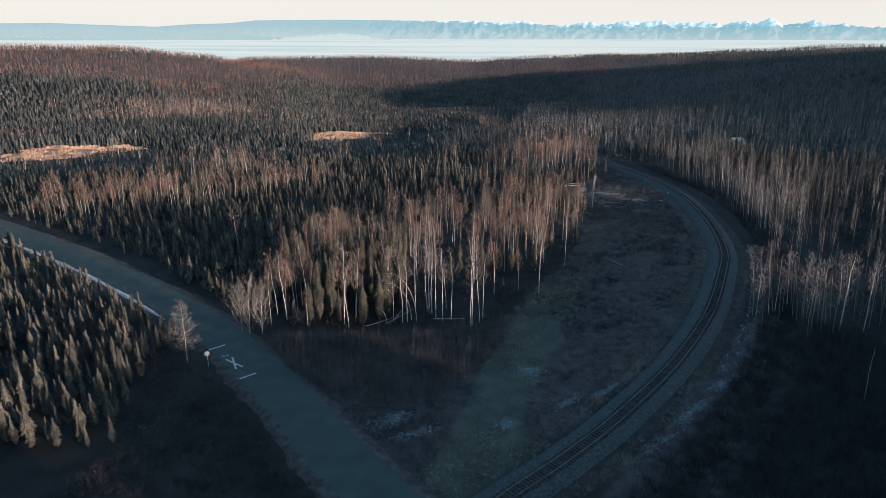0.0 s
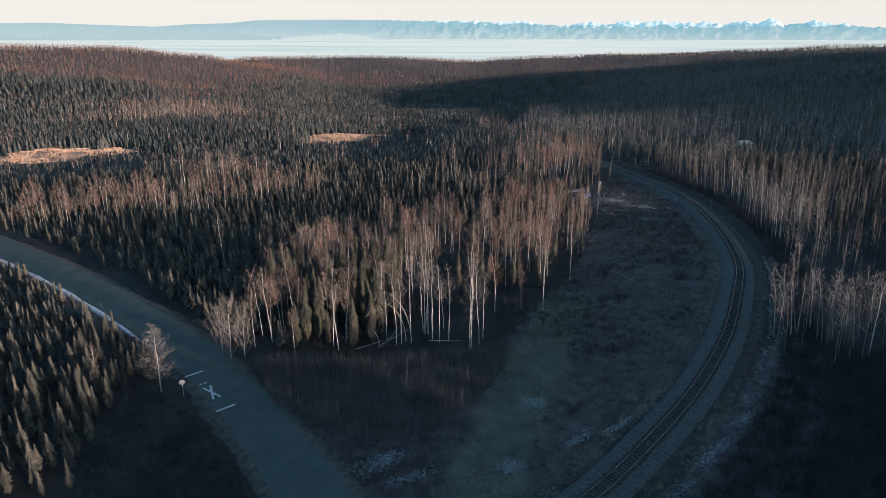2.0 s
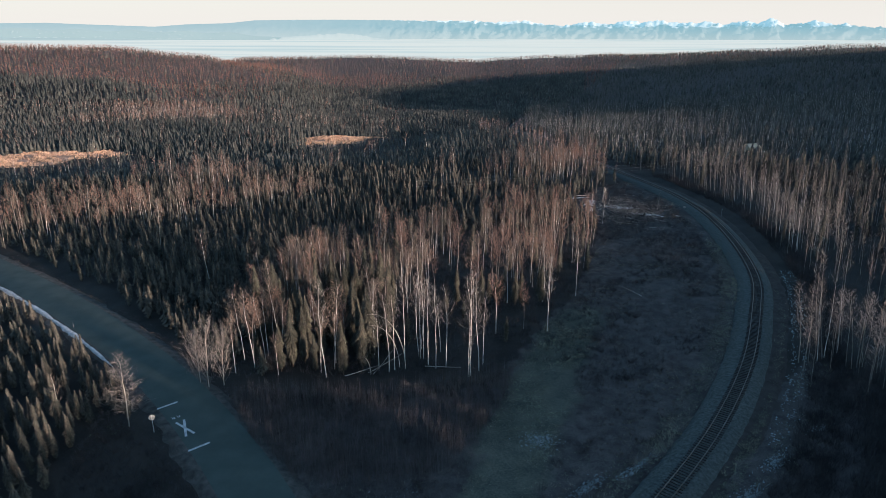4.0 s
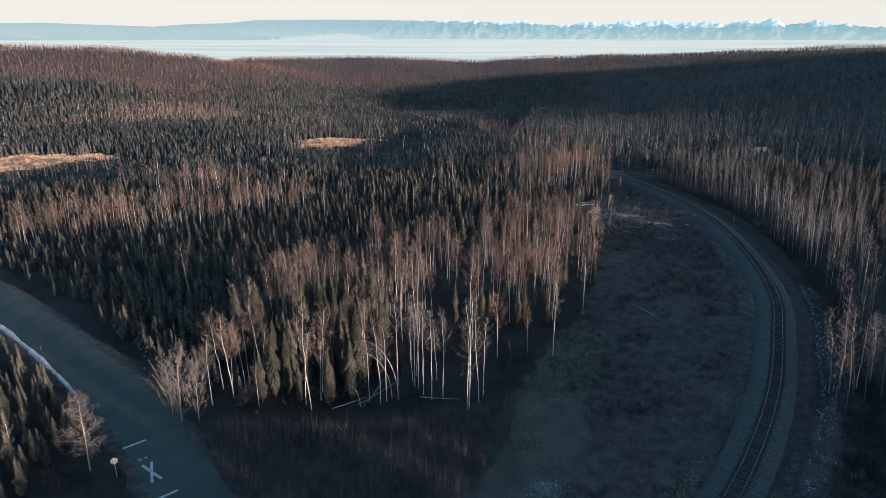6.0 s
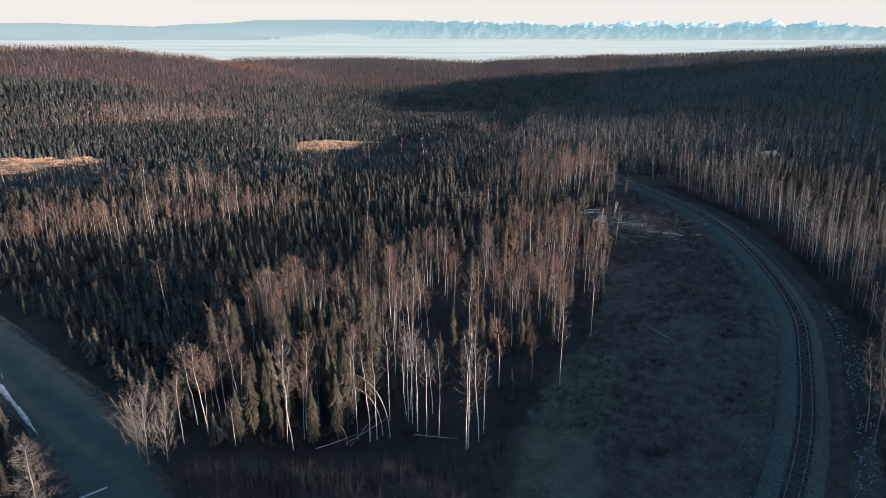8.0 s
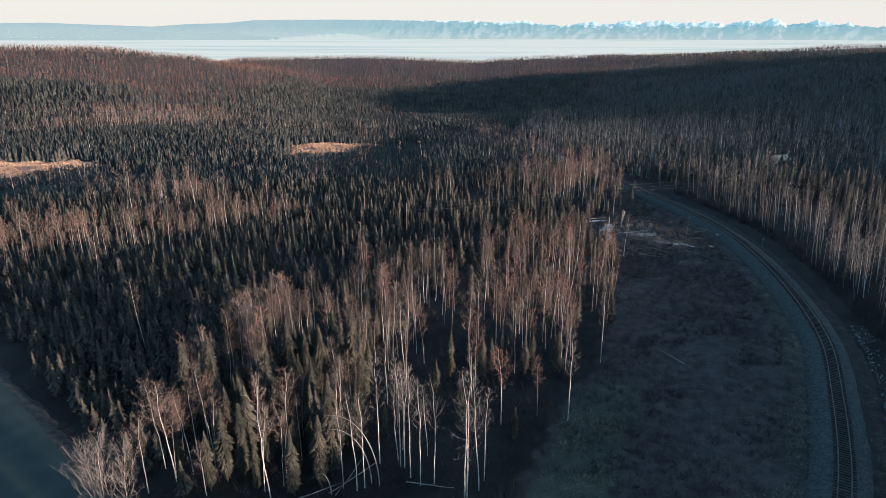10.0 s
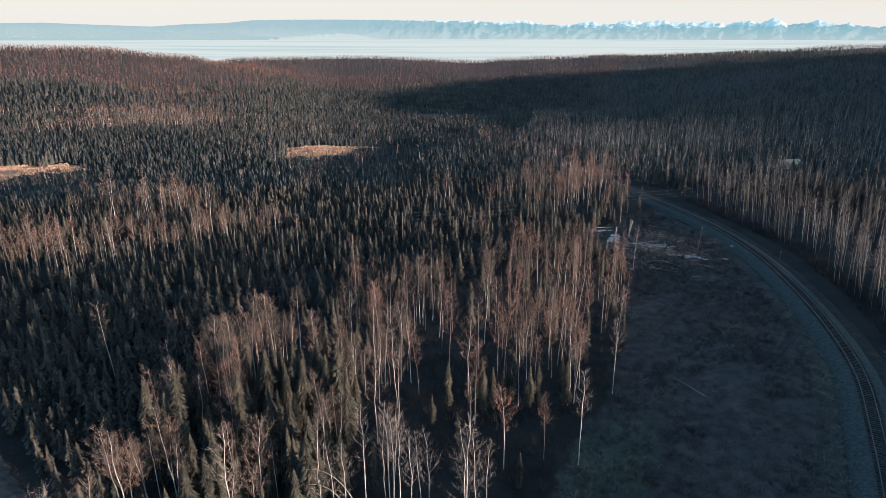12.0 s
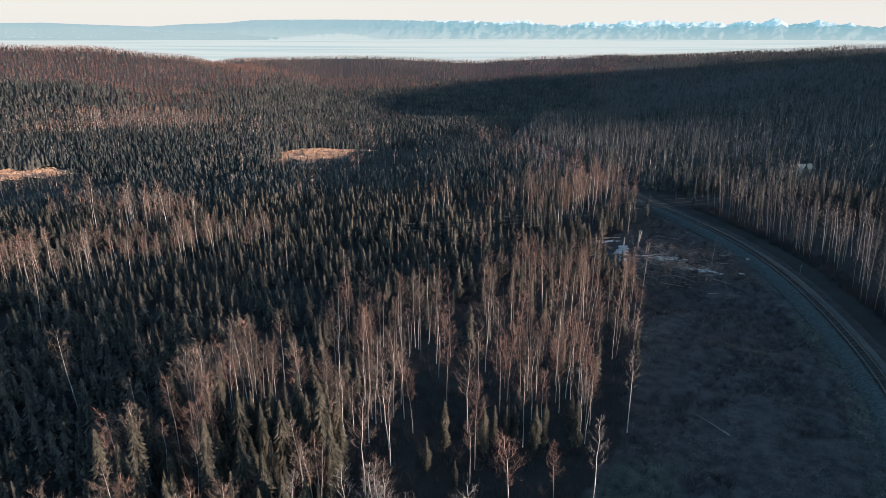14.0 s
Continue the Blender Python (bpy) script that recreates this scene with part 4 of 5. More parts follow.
def make_near_trees():
    kinds = []
    for k in range(6):
        r = np.random.default_rng(100 + k)
        (wv, wt), (cv, ct) = grow_birch(r, 15, limbs=24, twigs=24, spread_=0.17 + 0.03 * (k % 3), first=0.5 - 0.05 * (k % 2), up=0.95, width=0.028, lean=0.045)
        kinds.append((mesh_of("trunk", wv, wt, M_BIRCH, smooth=True), mesh_of("crown", cv, ct, M_TWIG)))
    red = []
    for k in range(5):
        r = np.random.default_rng(120 + k)
        (wv, wt), (cv, ct) = grow_birch(r, 15, limbs=24, twigs=30, spread_=0.18 + 0.03 * (k % 3), first=0.46, up=0.95, lean=0.045, width=0.03)
        red.append((mesh_of("trunk", wv, wt, M_BIRCH if k % 2 else M_SHADED_BIRCH, smooth=True), mesh_of("crown", cv, ct, M_RED_TWIG)))
    grey = []
    for k in range(3):
        r = np.random.default_rng(140 + k)
        (wv, wt), (cv, ct) = grow_birch(r, 15, limbs=20, twigs=13, spread_=0.13, first=0.5, lean=0.04, width=0.028, stout=0.0052)
        grey.append((mesh_of("trunk", wv, wt, M_BIRCH, smooth=True), mesh_of("crown", cv, ct, M_PALE_TWIG)))
    edge = []
    for k in range(5):
        r = np.random.default_rng(160 + k)
        (wv, wt), (cv, ct) = grow_birch(r, 15, limbs=30, twigs=14, spread_=0.15 + 0.03 * (k % 2), first=0.26, up=0.8, lean=0.012, width=0.022)
        edge.append((mesh_of("trunk", wv, wt, M_SHADED_BIRCH if k % 2 else M_BIRCH, smooth=True), mesh_of("crown", cv, ct, M_PALE_TWIG)))
    firs, olive = [], []
    for k in range(5):
        r = np.random.default_rng(200 + k)
        (wv, wt), (cv, ct) = grow_spruce(r, 10, 1.2 + 0.15 * (k % 3), layers=31, teeth=9, column=0.2 + 0.3 * (k % 3))
        firs.append((mesh_of("trunk", wv, wt, M_BARK, smooth=True), mesh_of("crown", cv, ct, M_NEEDLES)))
        cv, ct = grow_spruce(r, 10, 1.05 + 0.12 * (k % 3), layers=48, teeth=10, low=0.1, column=0.3)[1]
        olive.append((firs[-1][0], mesh_of("crown", cv, ct, M_OLIVE_NEEDLES)))
    models = {}

    def stand(x, y, z, tilt):
        return Matrix.Translation((x, y, z)) @ Matrix.Rotation(radians(-tilt), 4, "Y") @ Matrix.Rotation(rng.uniform(0, 2 * math.pi), 4, "Z")

    def set_down(key, name, meshes, x, y, z, h, base_h, label, category, group, tilt=0.0):
        if (key, label) not in models:
            ob = thing(name, x, y, z)
            part_mesh("trunk", meshes[0], ob)
            part_mesh("crown", meshes[1], ob)
            tagged(ob, label, category, group)
            models[key, label] = ob
            ob.matrix_basis = stand(x, y, z, tilt) @ Matrix.Scale(h / base_h, 4)
            return
        src = models[key, label]
        m = stand(x, y, z, tilt) @ Matrix.Scale(h / base_h / src.scale[0], 4)
        copy_thing(src, m)

    for i in birch_things:
        k = int(rng.integers(0, 6))
        front = ny[i] < 128 and -12 < nx[i]
        if front:
            set_down(("g", k % 3), "birch", grey[k % 3], nx[i], ny[i], nz[i], size[i], 15, "slim bare pale birch at the edge of the grove", "tree", "birches of the grove")
        elif rng.uniform() < np.clip((nx[i] + 25) / 55, 0.3, 0.8):
            set_down(("r", k % 5), "birch", red[k % 5], nx[i], ny[i], nz[i], size[i], 15, "bare birch with a dense crown of red-brown twigs", "tree", "birches of the grove")
        else:
            set_down(("b", k), "birch", kinds[k], nx[i], ny[i], nz[i], size[i], 15, "bare white-stemmed birch with reddish twigs in the grove", "tree", "birches of the grove")
    for i in row_things:
        k = int(rng.integers(0, 11))
        if k < 6:
            set_down(("w", k), "birch", kinds[k], nx[i], ny[i], nz[i], size[i] * rng.uniform(0.8, 1.15), 15, "tall bare white-stemmed birch rising above spruces", "tree", "birches above the spruces")
        else:
            set_down(("v", k), "birch", red[k - 6], nx[i], ny[i], nz[i], size[i] * rng.uniform(0.8, 1.15), 15, "bare birch with a red-brown crown above spruces", "tree", "birches above the spruces")
    for i in clump_things:
        k = int(rng.integers(0, 5))
        set_down(("c", k), "birch", red[k], nx[i], ny[i], nz[i], size[i] * rng.uniform(0.85, 1.3), 15, "tall birch with a glowing orange-brown crown beside the railway", "tree", "birches beside the railway")
    for i in edge_things:
        k = int(rng.integers(0, 5))
        set_down(("e", k), "birch", edge[k], nx[i], ny[i], nz[i], max(size[i], 12.5), 15, "tall bare pale birch at the wood's edge by the railway", "tree", "birches beside the railway", rng.uniform(2, 8))
    for k in range(22):
        x, y = 71 + rng.normal(0, 4.5), 116 + rng.normal(0, 5)
        set_down(("e", 1 + 2 * (k % 2)), "birch", edge[1 + 2 * (k % 2)], x, y, float(ground_height(x, y)), rng.uniform(11, 16.5), 15, "tall bare pale birch at the wood's edge by the railway", "tree", "birches beside the railway", rng.uniform(3, 9))
    for x, y, h in HERO_BIRCHES:
        k = int(rng.integers(0, 3))
        set_down(("g", k), "birch", grey[k], x, y, float(ground_height(x, y)), h, 15, "slim bare pale birch at the edge of the grove", "tree", "birches of the grove")
    for i in spruce_things:
        k = int(rng.integers(0, 5))
        if in_grove[i]:
            set_down(("o", k), "spruce", olive[k], nx[i], ny[i], nz[i], size[i], 10, "tall olive-green spruce among bare birches", "tree", "spruces in the grove")
        else:
            set_down(("f", k), "spruce", firs[k], nx[i], ny[i], nz[i], size[i], 10, "narrow dark green spruce in the roadside stand", "tree", "spruces by the road")


make_near_trees()


def woods(name, label, category, stems, crowns, stem_mat, crown_mat):
    ob = thing(name, 0, 0, 0)
    tagged(ob, label, category, kind="stuff")
    if stems is not None:
        tagged(part_mesh("trunks", mesh_of("trunks", *stems, stem_mat), ob), kind="stuff")
    tagged(part_mesh("crowns", mesh_of("crowns", *crowns, crown_mat), ob), kind="stuff")


def make_woods():
    rest = np.ones(len(nx), bool)
    rest[birch_things] = False
    rest[edge_things] = False
    rest[row_things] = False
    rest[clump_things] = False
    rest[spruce_things] = False
    pos = np.stack([nx, ny, nz], 1)
    # spruces up to 320 m
    m = rest & ~is_birch
    mid = [grow_spruce(np.random.default_rng(300 + k), 10, 1.6 + 0.15 * (k % 3), layers=12, teeth=6, stem_sides=3, column=0.2 * (k % 4), skirt=False) for k in range(8)]
    close = m & ((right_side & (beside < 70)) | in_grove)
    full = [grow_spruce(np.random.default_rng(200 + k), 10, 1.15, layers=18, teeth=6, column=0.3) for k in range(4)]
    s, c = planted_pairs(full, pos[close], size[close] / 10, 30, 0.02)
    woods("spruce_wood", "scattered narrow spruces among bare birches", "woods", s, c, M_BARK, M_NEEDLES)
    m &= ~close
    s, c = planted_pairs(mid, pos[m], size[m] / 10, 31, 0.02)
    woods("spruce_wood", "dense stand of narrow dark green spruces", "woods", s, c, M_BARK, M_NEEDLES)
    # birches up to 320 m
    mid = [grow_birch(np.random.default_rng(400 + k), 15, limbs=15, twigs=16, sides=3, width=0.045, spread_=0.19, stout=0.0046, first=0.48, up=0.95, lean=0.03, fine=False) for k in range(6)]
    slim = [grow_birch(np.random.default_rng(420 + k), 15, limbs=14, twigs=9, sides=3, width=0.034, spread_=0.16, stout=0.0046, first=0.42, up=1.0, lean=0.015, fine=False) for k in range(6)]
    left = rest & is_birch & ~right_side
    pick = np.random.default_rng(39).uniform(size=len(nx)) < np.where(in_grove, np.clip(0.6 - (nx + 5) / 70, 0.2, 0.6), 0.4)
    m = left & pick
    s, c = planted_pairs(mid, pos[m], size[m] / 15, 32)
    woods("birch_wood", "bare birches with white stems and grey-brown twigs", "woods", s, c, M_BIRCH, M_TWIG)
    m = left & ~pick
    s, c = planted_pairs(mid, pos[m], size[m] / 15, 34)
    woods("birch_wood", "bare birches with shaded stems and reddish twigs", "woods", s, c, M_SHADED_BIRCH, M_RED_TWIG)
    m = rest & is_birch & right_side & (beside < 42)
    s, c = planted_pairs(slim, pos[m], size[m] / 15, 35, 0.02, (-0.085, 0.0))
    woods("birch_wood", "bare pale birches at the wood's edge by the railway", "woods", s, c, M_SHADED_BIRCH, M_PALE_TWIG)
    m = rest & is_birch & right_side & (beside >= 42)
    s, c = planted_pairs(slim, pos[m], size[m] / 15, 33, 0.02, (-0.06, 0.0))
    woods("birch_wood", "bare grey birches along the railway", "woods", s, c, M_SHADED_BIRCH, M_GREY_TWIG)

    def belt(step, d0, d1, az, spruces, birches, h_spruce, h_birch, seed, thin=0.0):
        r = np.random.default_rng(seed)
        w = d1 * math.sin(radians(az))
        x, y = scattered(-w, w, d0 * 0.6, d1, step, r)
        dd = np.hypot(x, y)
        k = (dd >= d0) & (dd < d1) & (np.abs(np.degrees(np.arctan2(x, y))) < az)
        x, y = x[k], y[k]
        k = ~open_ground(x, y) & (r.uniform(size=len(x)) > thin)
        x, y = x[k], y[k]
        b = r.uniform(size=len(x)) < birch_share(x, y)
        p = np.stack([x, y, ground_height(x, y)], 1)
        far_, side_ = np.hypot(x, y), np.degrees(np.arctan2(x, y))
        tall = np.where(side_ < -12, np.clip((far_ - 385) / 60, 0, 1), np.clip((far_ - 500) / 120, 0, 1))
        hs = np.where(b, r.uniform(*h_birch, len(x)), r.uniform(*h_spruce, len(x)) * (1 + 0.2 * tall) * low_stand(x, y))
        woods("far_spruce_wood", "distant dark green spruce forest", "woods", None, planted(spruces, p[~b], hs[~b] / 10, r), None, M_FAR_NEEDLES)
        # woods right of the railway take the shade-toned grey twigs
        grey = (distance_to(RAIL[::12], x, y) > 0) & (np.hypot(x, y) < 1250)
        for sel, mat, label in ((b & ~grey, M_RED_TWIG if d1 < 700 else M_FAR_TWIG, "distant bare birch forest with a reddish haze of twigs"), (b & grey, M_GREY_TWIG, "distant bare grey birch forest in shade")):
            if sel.any():
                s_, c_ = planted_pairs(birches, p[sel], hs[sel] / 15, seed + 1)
                woods("far_birch_wood", label, "woods", s_, c_, M_SHADED_BIRCH if d0 > 600 else M_BIRCH, mat)

    r = np.random.default_rng(51)
    sp = [far_spruce(np.random.default_rng(500 + k), 10, 2.2, layers=4, sides=4) for k in range(8)]
    bi = [far_birch(np.random.default_rng(520 + k), 15, fans=14, width=0.17, low=0.34) for k in range(6)]
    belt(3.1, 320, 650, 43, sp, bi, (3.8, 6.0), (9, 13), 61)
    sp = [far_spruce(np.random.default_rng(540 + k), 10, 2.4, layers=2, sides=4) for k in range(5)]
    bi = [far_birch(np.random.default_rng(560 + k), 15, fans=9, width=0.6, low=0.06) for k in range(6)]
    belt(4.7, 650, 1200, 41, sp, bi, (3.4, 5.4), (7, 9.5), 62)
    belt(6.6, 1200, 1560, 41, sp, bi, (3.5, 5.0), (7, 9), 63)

    # forest beside and behind the camera's way, unseen and grown tall to cast shade
    r = np.random.default_rng(71)
    x, y = scattered(-220, 420, -320, 260, 5.0, r)
    az = np.abs(np.degrees(np.arctan2(x, y)))
    k = ((az >= 50) | (y <= 20)) & ~open_ground(x, y) & ((y < 36) | (x > 30) | (x < -60))
    x, y = x[k], y[k]
    p = np.stack([x, y, ground_height(x, y)], 1)
    b = r.uniform(size=len(x)) < 0.3
    # one block made a third taller, to shade the stand by the road
    hs = np.where(b, r.uniform(14, 19, len(x)), r.uniform(13, 18.5, len(x))) * np.where((y > 70) & (x > 0), 0.85, 1.0) * np.where((x > 45) & (x < 125) & (y > -70) & (y < 5), 1.35, 1.0)
    sp = [far_spruce(np.random.default_rng(500 + k), 10, 1.7, layers=2, sides=5) for k in range(4)]
    bi = [far_birch(np.random.default_rng(580 + k), 15, fans=14, width=0.2) for k in range(4)]
    woods("spruce_wood", "dense stand of narrow dark green spruces", "woods", None, planted(sp, p[~b], hs[~b] / 10, r), None, M_NEEDLES)
    s_, c_ = planted_pairs(bi, p[b], hs[b] / 15, 72)
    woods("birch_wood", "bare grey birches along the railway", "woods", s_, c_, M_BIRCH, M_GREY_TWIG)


make_woods()


# ---- low growth ----
def pick_in(poly, n, rng):
    xs, ys = [p[0] for p in poly], [p[1] for p in poly]
    x, y = rng.uniform(min(xs), max(xs), n * 4), rng.uniform(min(ys), max(ys), n * 4)
    k = inside(poly, x, y)
    return x[k][:n], y[k][:n]


def tuft(rng, blades, height, splay, width):
    az = rng.uniform(0, 2 * np.pi, blades)
    r = rng.uniform(0, splay * 0.5, blades)
    b = np.stack([np.cos(az) * r, np.sin(az) * r, 0 * r - 0.05], 1)
    out = splay * rng.uniform(0.3, 1.2, blades)
    e = b + np.stack([np.cos(az) * out, np.sin(az) * out, height * rng.uniform(0.5, 1.1, blades)], 1)
    return slivers(b, e, np.full(blades, width), rng)


def grow(name, label, category, mat, kinds, x, y, scale, seed, lift=0.0):
    pos = np.stack([x, y, ground_height(x, y) + lift], 1)
    v, t = planted(kinds, pos, scale, np.random.default_rng(seed))
    tagged(part_mesh(name, mesh_of(name, v, t, mat)), label, category, kind="stuff")


def make_low_growth():
    r = np.random.default_rng(81)
    grass = [tuft(np.random.default_rng(600 + k), 6, 0.34, 0.3, 0.026) for k in range(8)]
    sedge = [tuft(np.random.default_rng(610 + k), 5, 0.5, 0.5, 0.11) for k in range(6)]
    shrub = [tuft(np.random.default_rng(620 + k), 18, 1.4, 0.75, 0.03) for k in range(6)]
    heather = [tuft(np.random.default_rng(630 + k), 9, 0.6, 0.5, 0.03) for k in range(6)]
    sapling = [merged([tuft(np.random.default_rng(640 + k), 3, 4.6, 0.25, 0.035), tuft(np.random.default_rng(650 + k), 6, 2.6, 0.5, 0.02)]) for k in range(6)]

    def free(x, y, rail, road):
        return (np.abs(distance_to(RAIL[::4], x, y)) > rail) & (np.abs(distance_to(ROAD, x, y)) > road)

    # meadow between grove and railway: a swath of grass, and brown heath
    x, y = pick_in(MEADOW, 76000, r)
    k = free(x, y, 4.2, 6) & ~inside(THICKET, x, y) & (in_swath(x, y) | (r.uniform(size=len(x)) < np.where(np.abs(distance_to(RAIL[::4], x, y)) < 7.5, 0.8, 0.1))) & (y < 190)
    x, y = x[k], y[k]
    grow("meadow_grass", "matted dry grey-green meadow grass before the grove", "grass", M_GRASS, grass, x, y, r.uniform(0.5, 1.3, len(x)), 82)
    x, y = pick_in(MEADOW, 15000, r)
    k = free(x, y, 6.0, 6.2) & ~inside(THICKET, x, y) & ~in_swath(x, y) & (patchy(x, y, 6, 3) > -0.5)
    x, y = x[k], y[k]
    grow("heath", "low brown heath and bare dwarf birch in the meadow", "heath", M_HEATH, heather, x, y, r.uniform(0.5, 1.5, len(x)), 97)
    x, y = pick_in(MEADOW, 5500, r)
    k = free(x, y, 7.5, 7) & (patchy(x, y, 9, 6) > np.where(y > 122, -0.2, 0.2)) & ~(in_swath(x, y) & (y < 118))
    x, y = x[k], y[k]
    grow("meadow_shrubs", "low bare dark shrubs in the meadow", "shrubs", M_BRUSH, shrub, x, y, r.uniform(0.5, 1.4, len(x)), 83)
    x, y = pick_in(MEADOW, 16000, r)
    k = free(x, y, 3.8, 6) & (in_swath(x, y) | (np.abs(distance_to(RAIL[::4], x, y)) < 7)) & (patchy(x, y, 5, 8) > 0.1)
    x, y = x[k], y[k]
    grow("tall_grass", "clumps of tall pale dead grass in the meadow", "grass", M_TALL_GRASS, grass, x, y, r.uniform(0.9, 2.0, len(x)), 94)
    x, y = pick_in(MEADOW, 15000, r)
    k = free(x, y, 4.5, 6) & ~inside(THICKET, x, y) & (patchy(x, y, 3.5, 4) > 0.05)
    x, y = x[k], y[k]
    grow("straw_tufts", "scattered small pale straw tufts in the heath", "grass", M_TALL_GRASS, grass, x, y, r.uniform(0.4, 1.1, len(x)), 100)
    x, y = 63 + r.normal(0, 6, 190), 225 + r.normal(0, 8, 190)
    k = free(x, y, 8, 6) & ~inside(GROVE, x, y)
    grow("bare_bushes", "pale bare bushes among snow and fallen branches", "shrubs", M_PALE_TWIG, shrub, x[k], y[k], r.uniform(0.8, 2.0, k.sum()), 101)
    # thicket before the grove, thinning out towards the road
    x, y = pick_in(THICKET, 5200, r)
    grow("thicket", "dense thicket of thin bare grey-brown saplings", "thicket", M_SAPLING, sapling, x, y, r.uniform(0.4, 1.0, len(x)), 84)
    x, y = pick_in(MEADOW, 9000, r)
    k = free(x, y, 8, 6.5) & ~in_swath(x, y) & (x < 14) & (y < 118) & ~inside(THICKET, x, y)
    x, y = x[k], y[k]
    grow("brush", "knee-high brown brush between thicket and road", "shrubs", M_SAPLING, shrub, x, y, r.uniform(0.4, 1.1, len(x)), 98)
    # undergrowth within grove, verge and roadside
    x, y = pick_in(GROVE, 2600, r)
    grow("undergrowth", "bare brown undergrowth beneath the birches", "shrubs", M_BRUSH, shrub, x, y, r.uniform(0.6, 1.7, len(x)), 85)
    x, y = pick_in(VERGE, 14000, r)
    d_rail = distance_to(RAIL[::4], x, y)
    k = (np.abs(d_rail) > 4.0) & ((d_rail < 3) | ((d_rail > 7.5) & (d_rail < 12 + 5 * patchy(x, y, 5, 2))))
    grow("verge_grass", "matted dead grass beside the railway", "grass", M_GRASS, grass, x[k], y[k], r.uniform(0.5, 1.2, k.sum()), 93)
    x, y = pick_in(VERGE, 4200, r)
    d_rail = distance_to(RAIL[::4], x, y)
    k = (d_rail > 9) & (r.uniform(size=len(x)) < np.clip((d_rail - 8) / 8, 0.15, 1))
    grow("verge_shrubs", "dark bare brush beside the railway", "shrubs", M_BRUSH, shrub, x[k], y[k], r.uniform(0.6, 1.8, k.sum()), 86)
    # bare saplings, packed close and dark to stand in for deep shade too
    x, y = pick_in(VERGE, 3600, r)
    k = distance_to(RAIL[::4], x, y) > 17 + 3 * patchy(x, y, 6, 1)
    grow("verge_saplings", "close dark stand of bare saplings beside the railway", "thicket", M_BRUSH, sapling, x[k], y[k], r.uniform(0.5, 1.4, k.sum()), 99)
    x, y = pick_in(ROADSIDE, 3500, r)
    k = free(x, y, 6, 5.6) & (patchy(x, y, 6, 9) > 0.1)
    grow("roadside_meadow", "matted dead grass beside the road", "grass", M_GRASS, grass, x[k], y[k], r.uniform(0.5, 1.1, k.sum()), 92)
    x, y = pick_in(ROADSIDE, 3800, r)
    k = free(x, y, 7.5, 6.5)
    grow("roadside_shrubs", "dark brush and dead grass beside the road", "shrubs", M_BRUSH, shrub, x[k], y[k], r.uniform(0.4, 1.3, k.sum()), 87)
    # grass along both road edges
    i = r.integers(20, 150, 5200)
    side = r.choice((-1, 1), 5200)
    off = side * (4.9 + np.abs(r.normal(0, 1.0, 5200)))
    p = ROAD[i] + normals_of(ROAD)[i] * off[:, None] + r.normal(0, 0.6, (5200, 2))
    grow("roadside_grass", "dry brown grass along the road's edge", "grass", M_HEATH, grass, p[:, 0], p[:, 1], r.uniform(0.6, 1.4, 5200), 88, -0.1)
    # strip along the railway, right side, under the wood's edge
    i = r.integers(150, 620, 3000)
    p = RAIL[i] + normals_of(RAIL)[i] * r.uniform(9.5, 15, 3000)[:, None]
    grow("trackside_shrubs", "dark bare brush beside the railway", "shrubs", M_BRUSH, shrub, p[:, 0], p[:, 1], r.uniform(0.5, 1.7, 3000), 89)
    # added dark saplings stand in for shade at the birches' bases
    i = r.integers(150, 620, 2400)
    p = RAIL[i] + normals_of(RAIL)[i] * r.uniform(12, 60, 2400)[:, None]
    grow("undergrowth", "bare brown undergrowth beneath the birches", "shrubs", M_BRUSH, sapling, p[:, 0], p[:, 1], r.uniform(0.4, 1.3, 2400), 91)
    # branches left lying in the cut
    n = 420
    x, y = 61 + r.normal(0, 7, n), 228 + r.normal(0, 10, n)
    k = np.abs(distance_to(RAIL[::4], x, y)) > 8
    b = np.stack([x, y, ground_height(x, y) + 0.15], 1)[k]
    a = r.uniform(0, 2 * np.pi, len(b))
    e = b + np.stack([np.cos(a), np.sin(a), np.abs(r.normal(0, 0.25, len(b)))], 1) * r.uniform(1, 4, (len(b), 1))
    v, t = slivers(b, e, r.uniform(0.05, 0.14, len(b)), r)
    tagged(part_mesh("branch_litter", mesh_of("branch_litter", v, t, M_DEADWOOD)), "pale dead branches strewn in the cut", "branches", kind="stuff")
    # pale clearings
    for cx, cy, a, b, turn in CLEARINGS:
        u, w = r.uniform(-1, 1, 6500) * a * 1.1, r.uniform(-1, 1, 6500) * b * 1.1
        x, y = cx + u * math.cos(turn) - w * math.sin(turn), cy + u * math.sin(turn) + w * math.cos(turn)
        k = in_clearing(x, y) & (patchy(x, y, 2.5, 5) > -0.25)
        grow("clearing_grass", "sunlit pale straw-coloured grass in a forest clearing", "grass", M_PALE_GRASS, sedge, x[k], y[k], r.uniform(0.9, 2.0, k.sum()), 90)


make_low_growth()


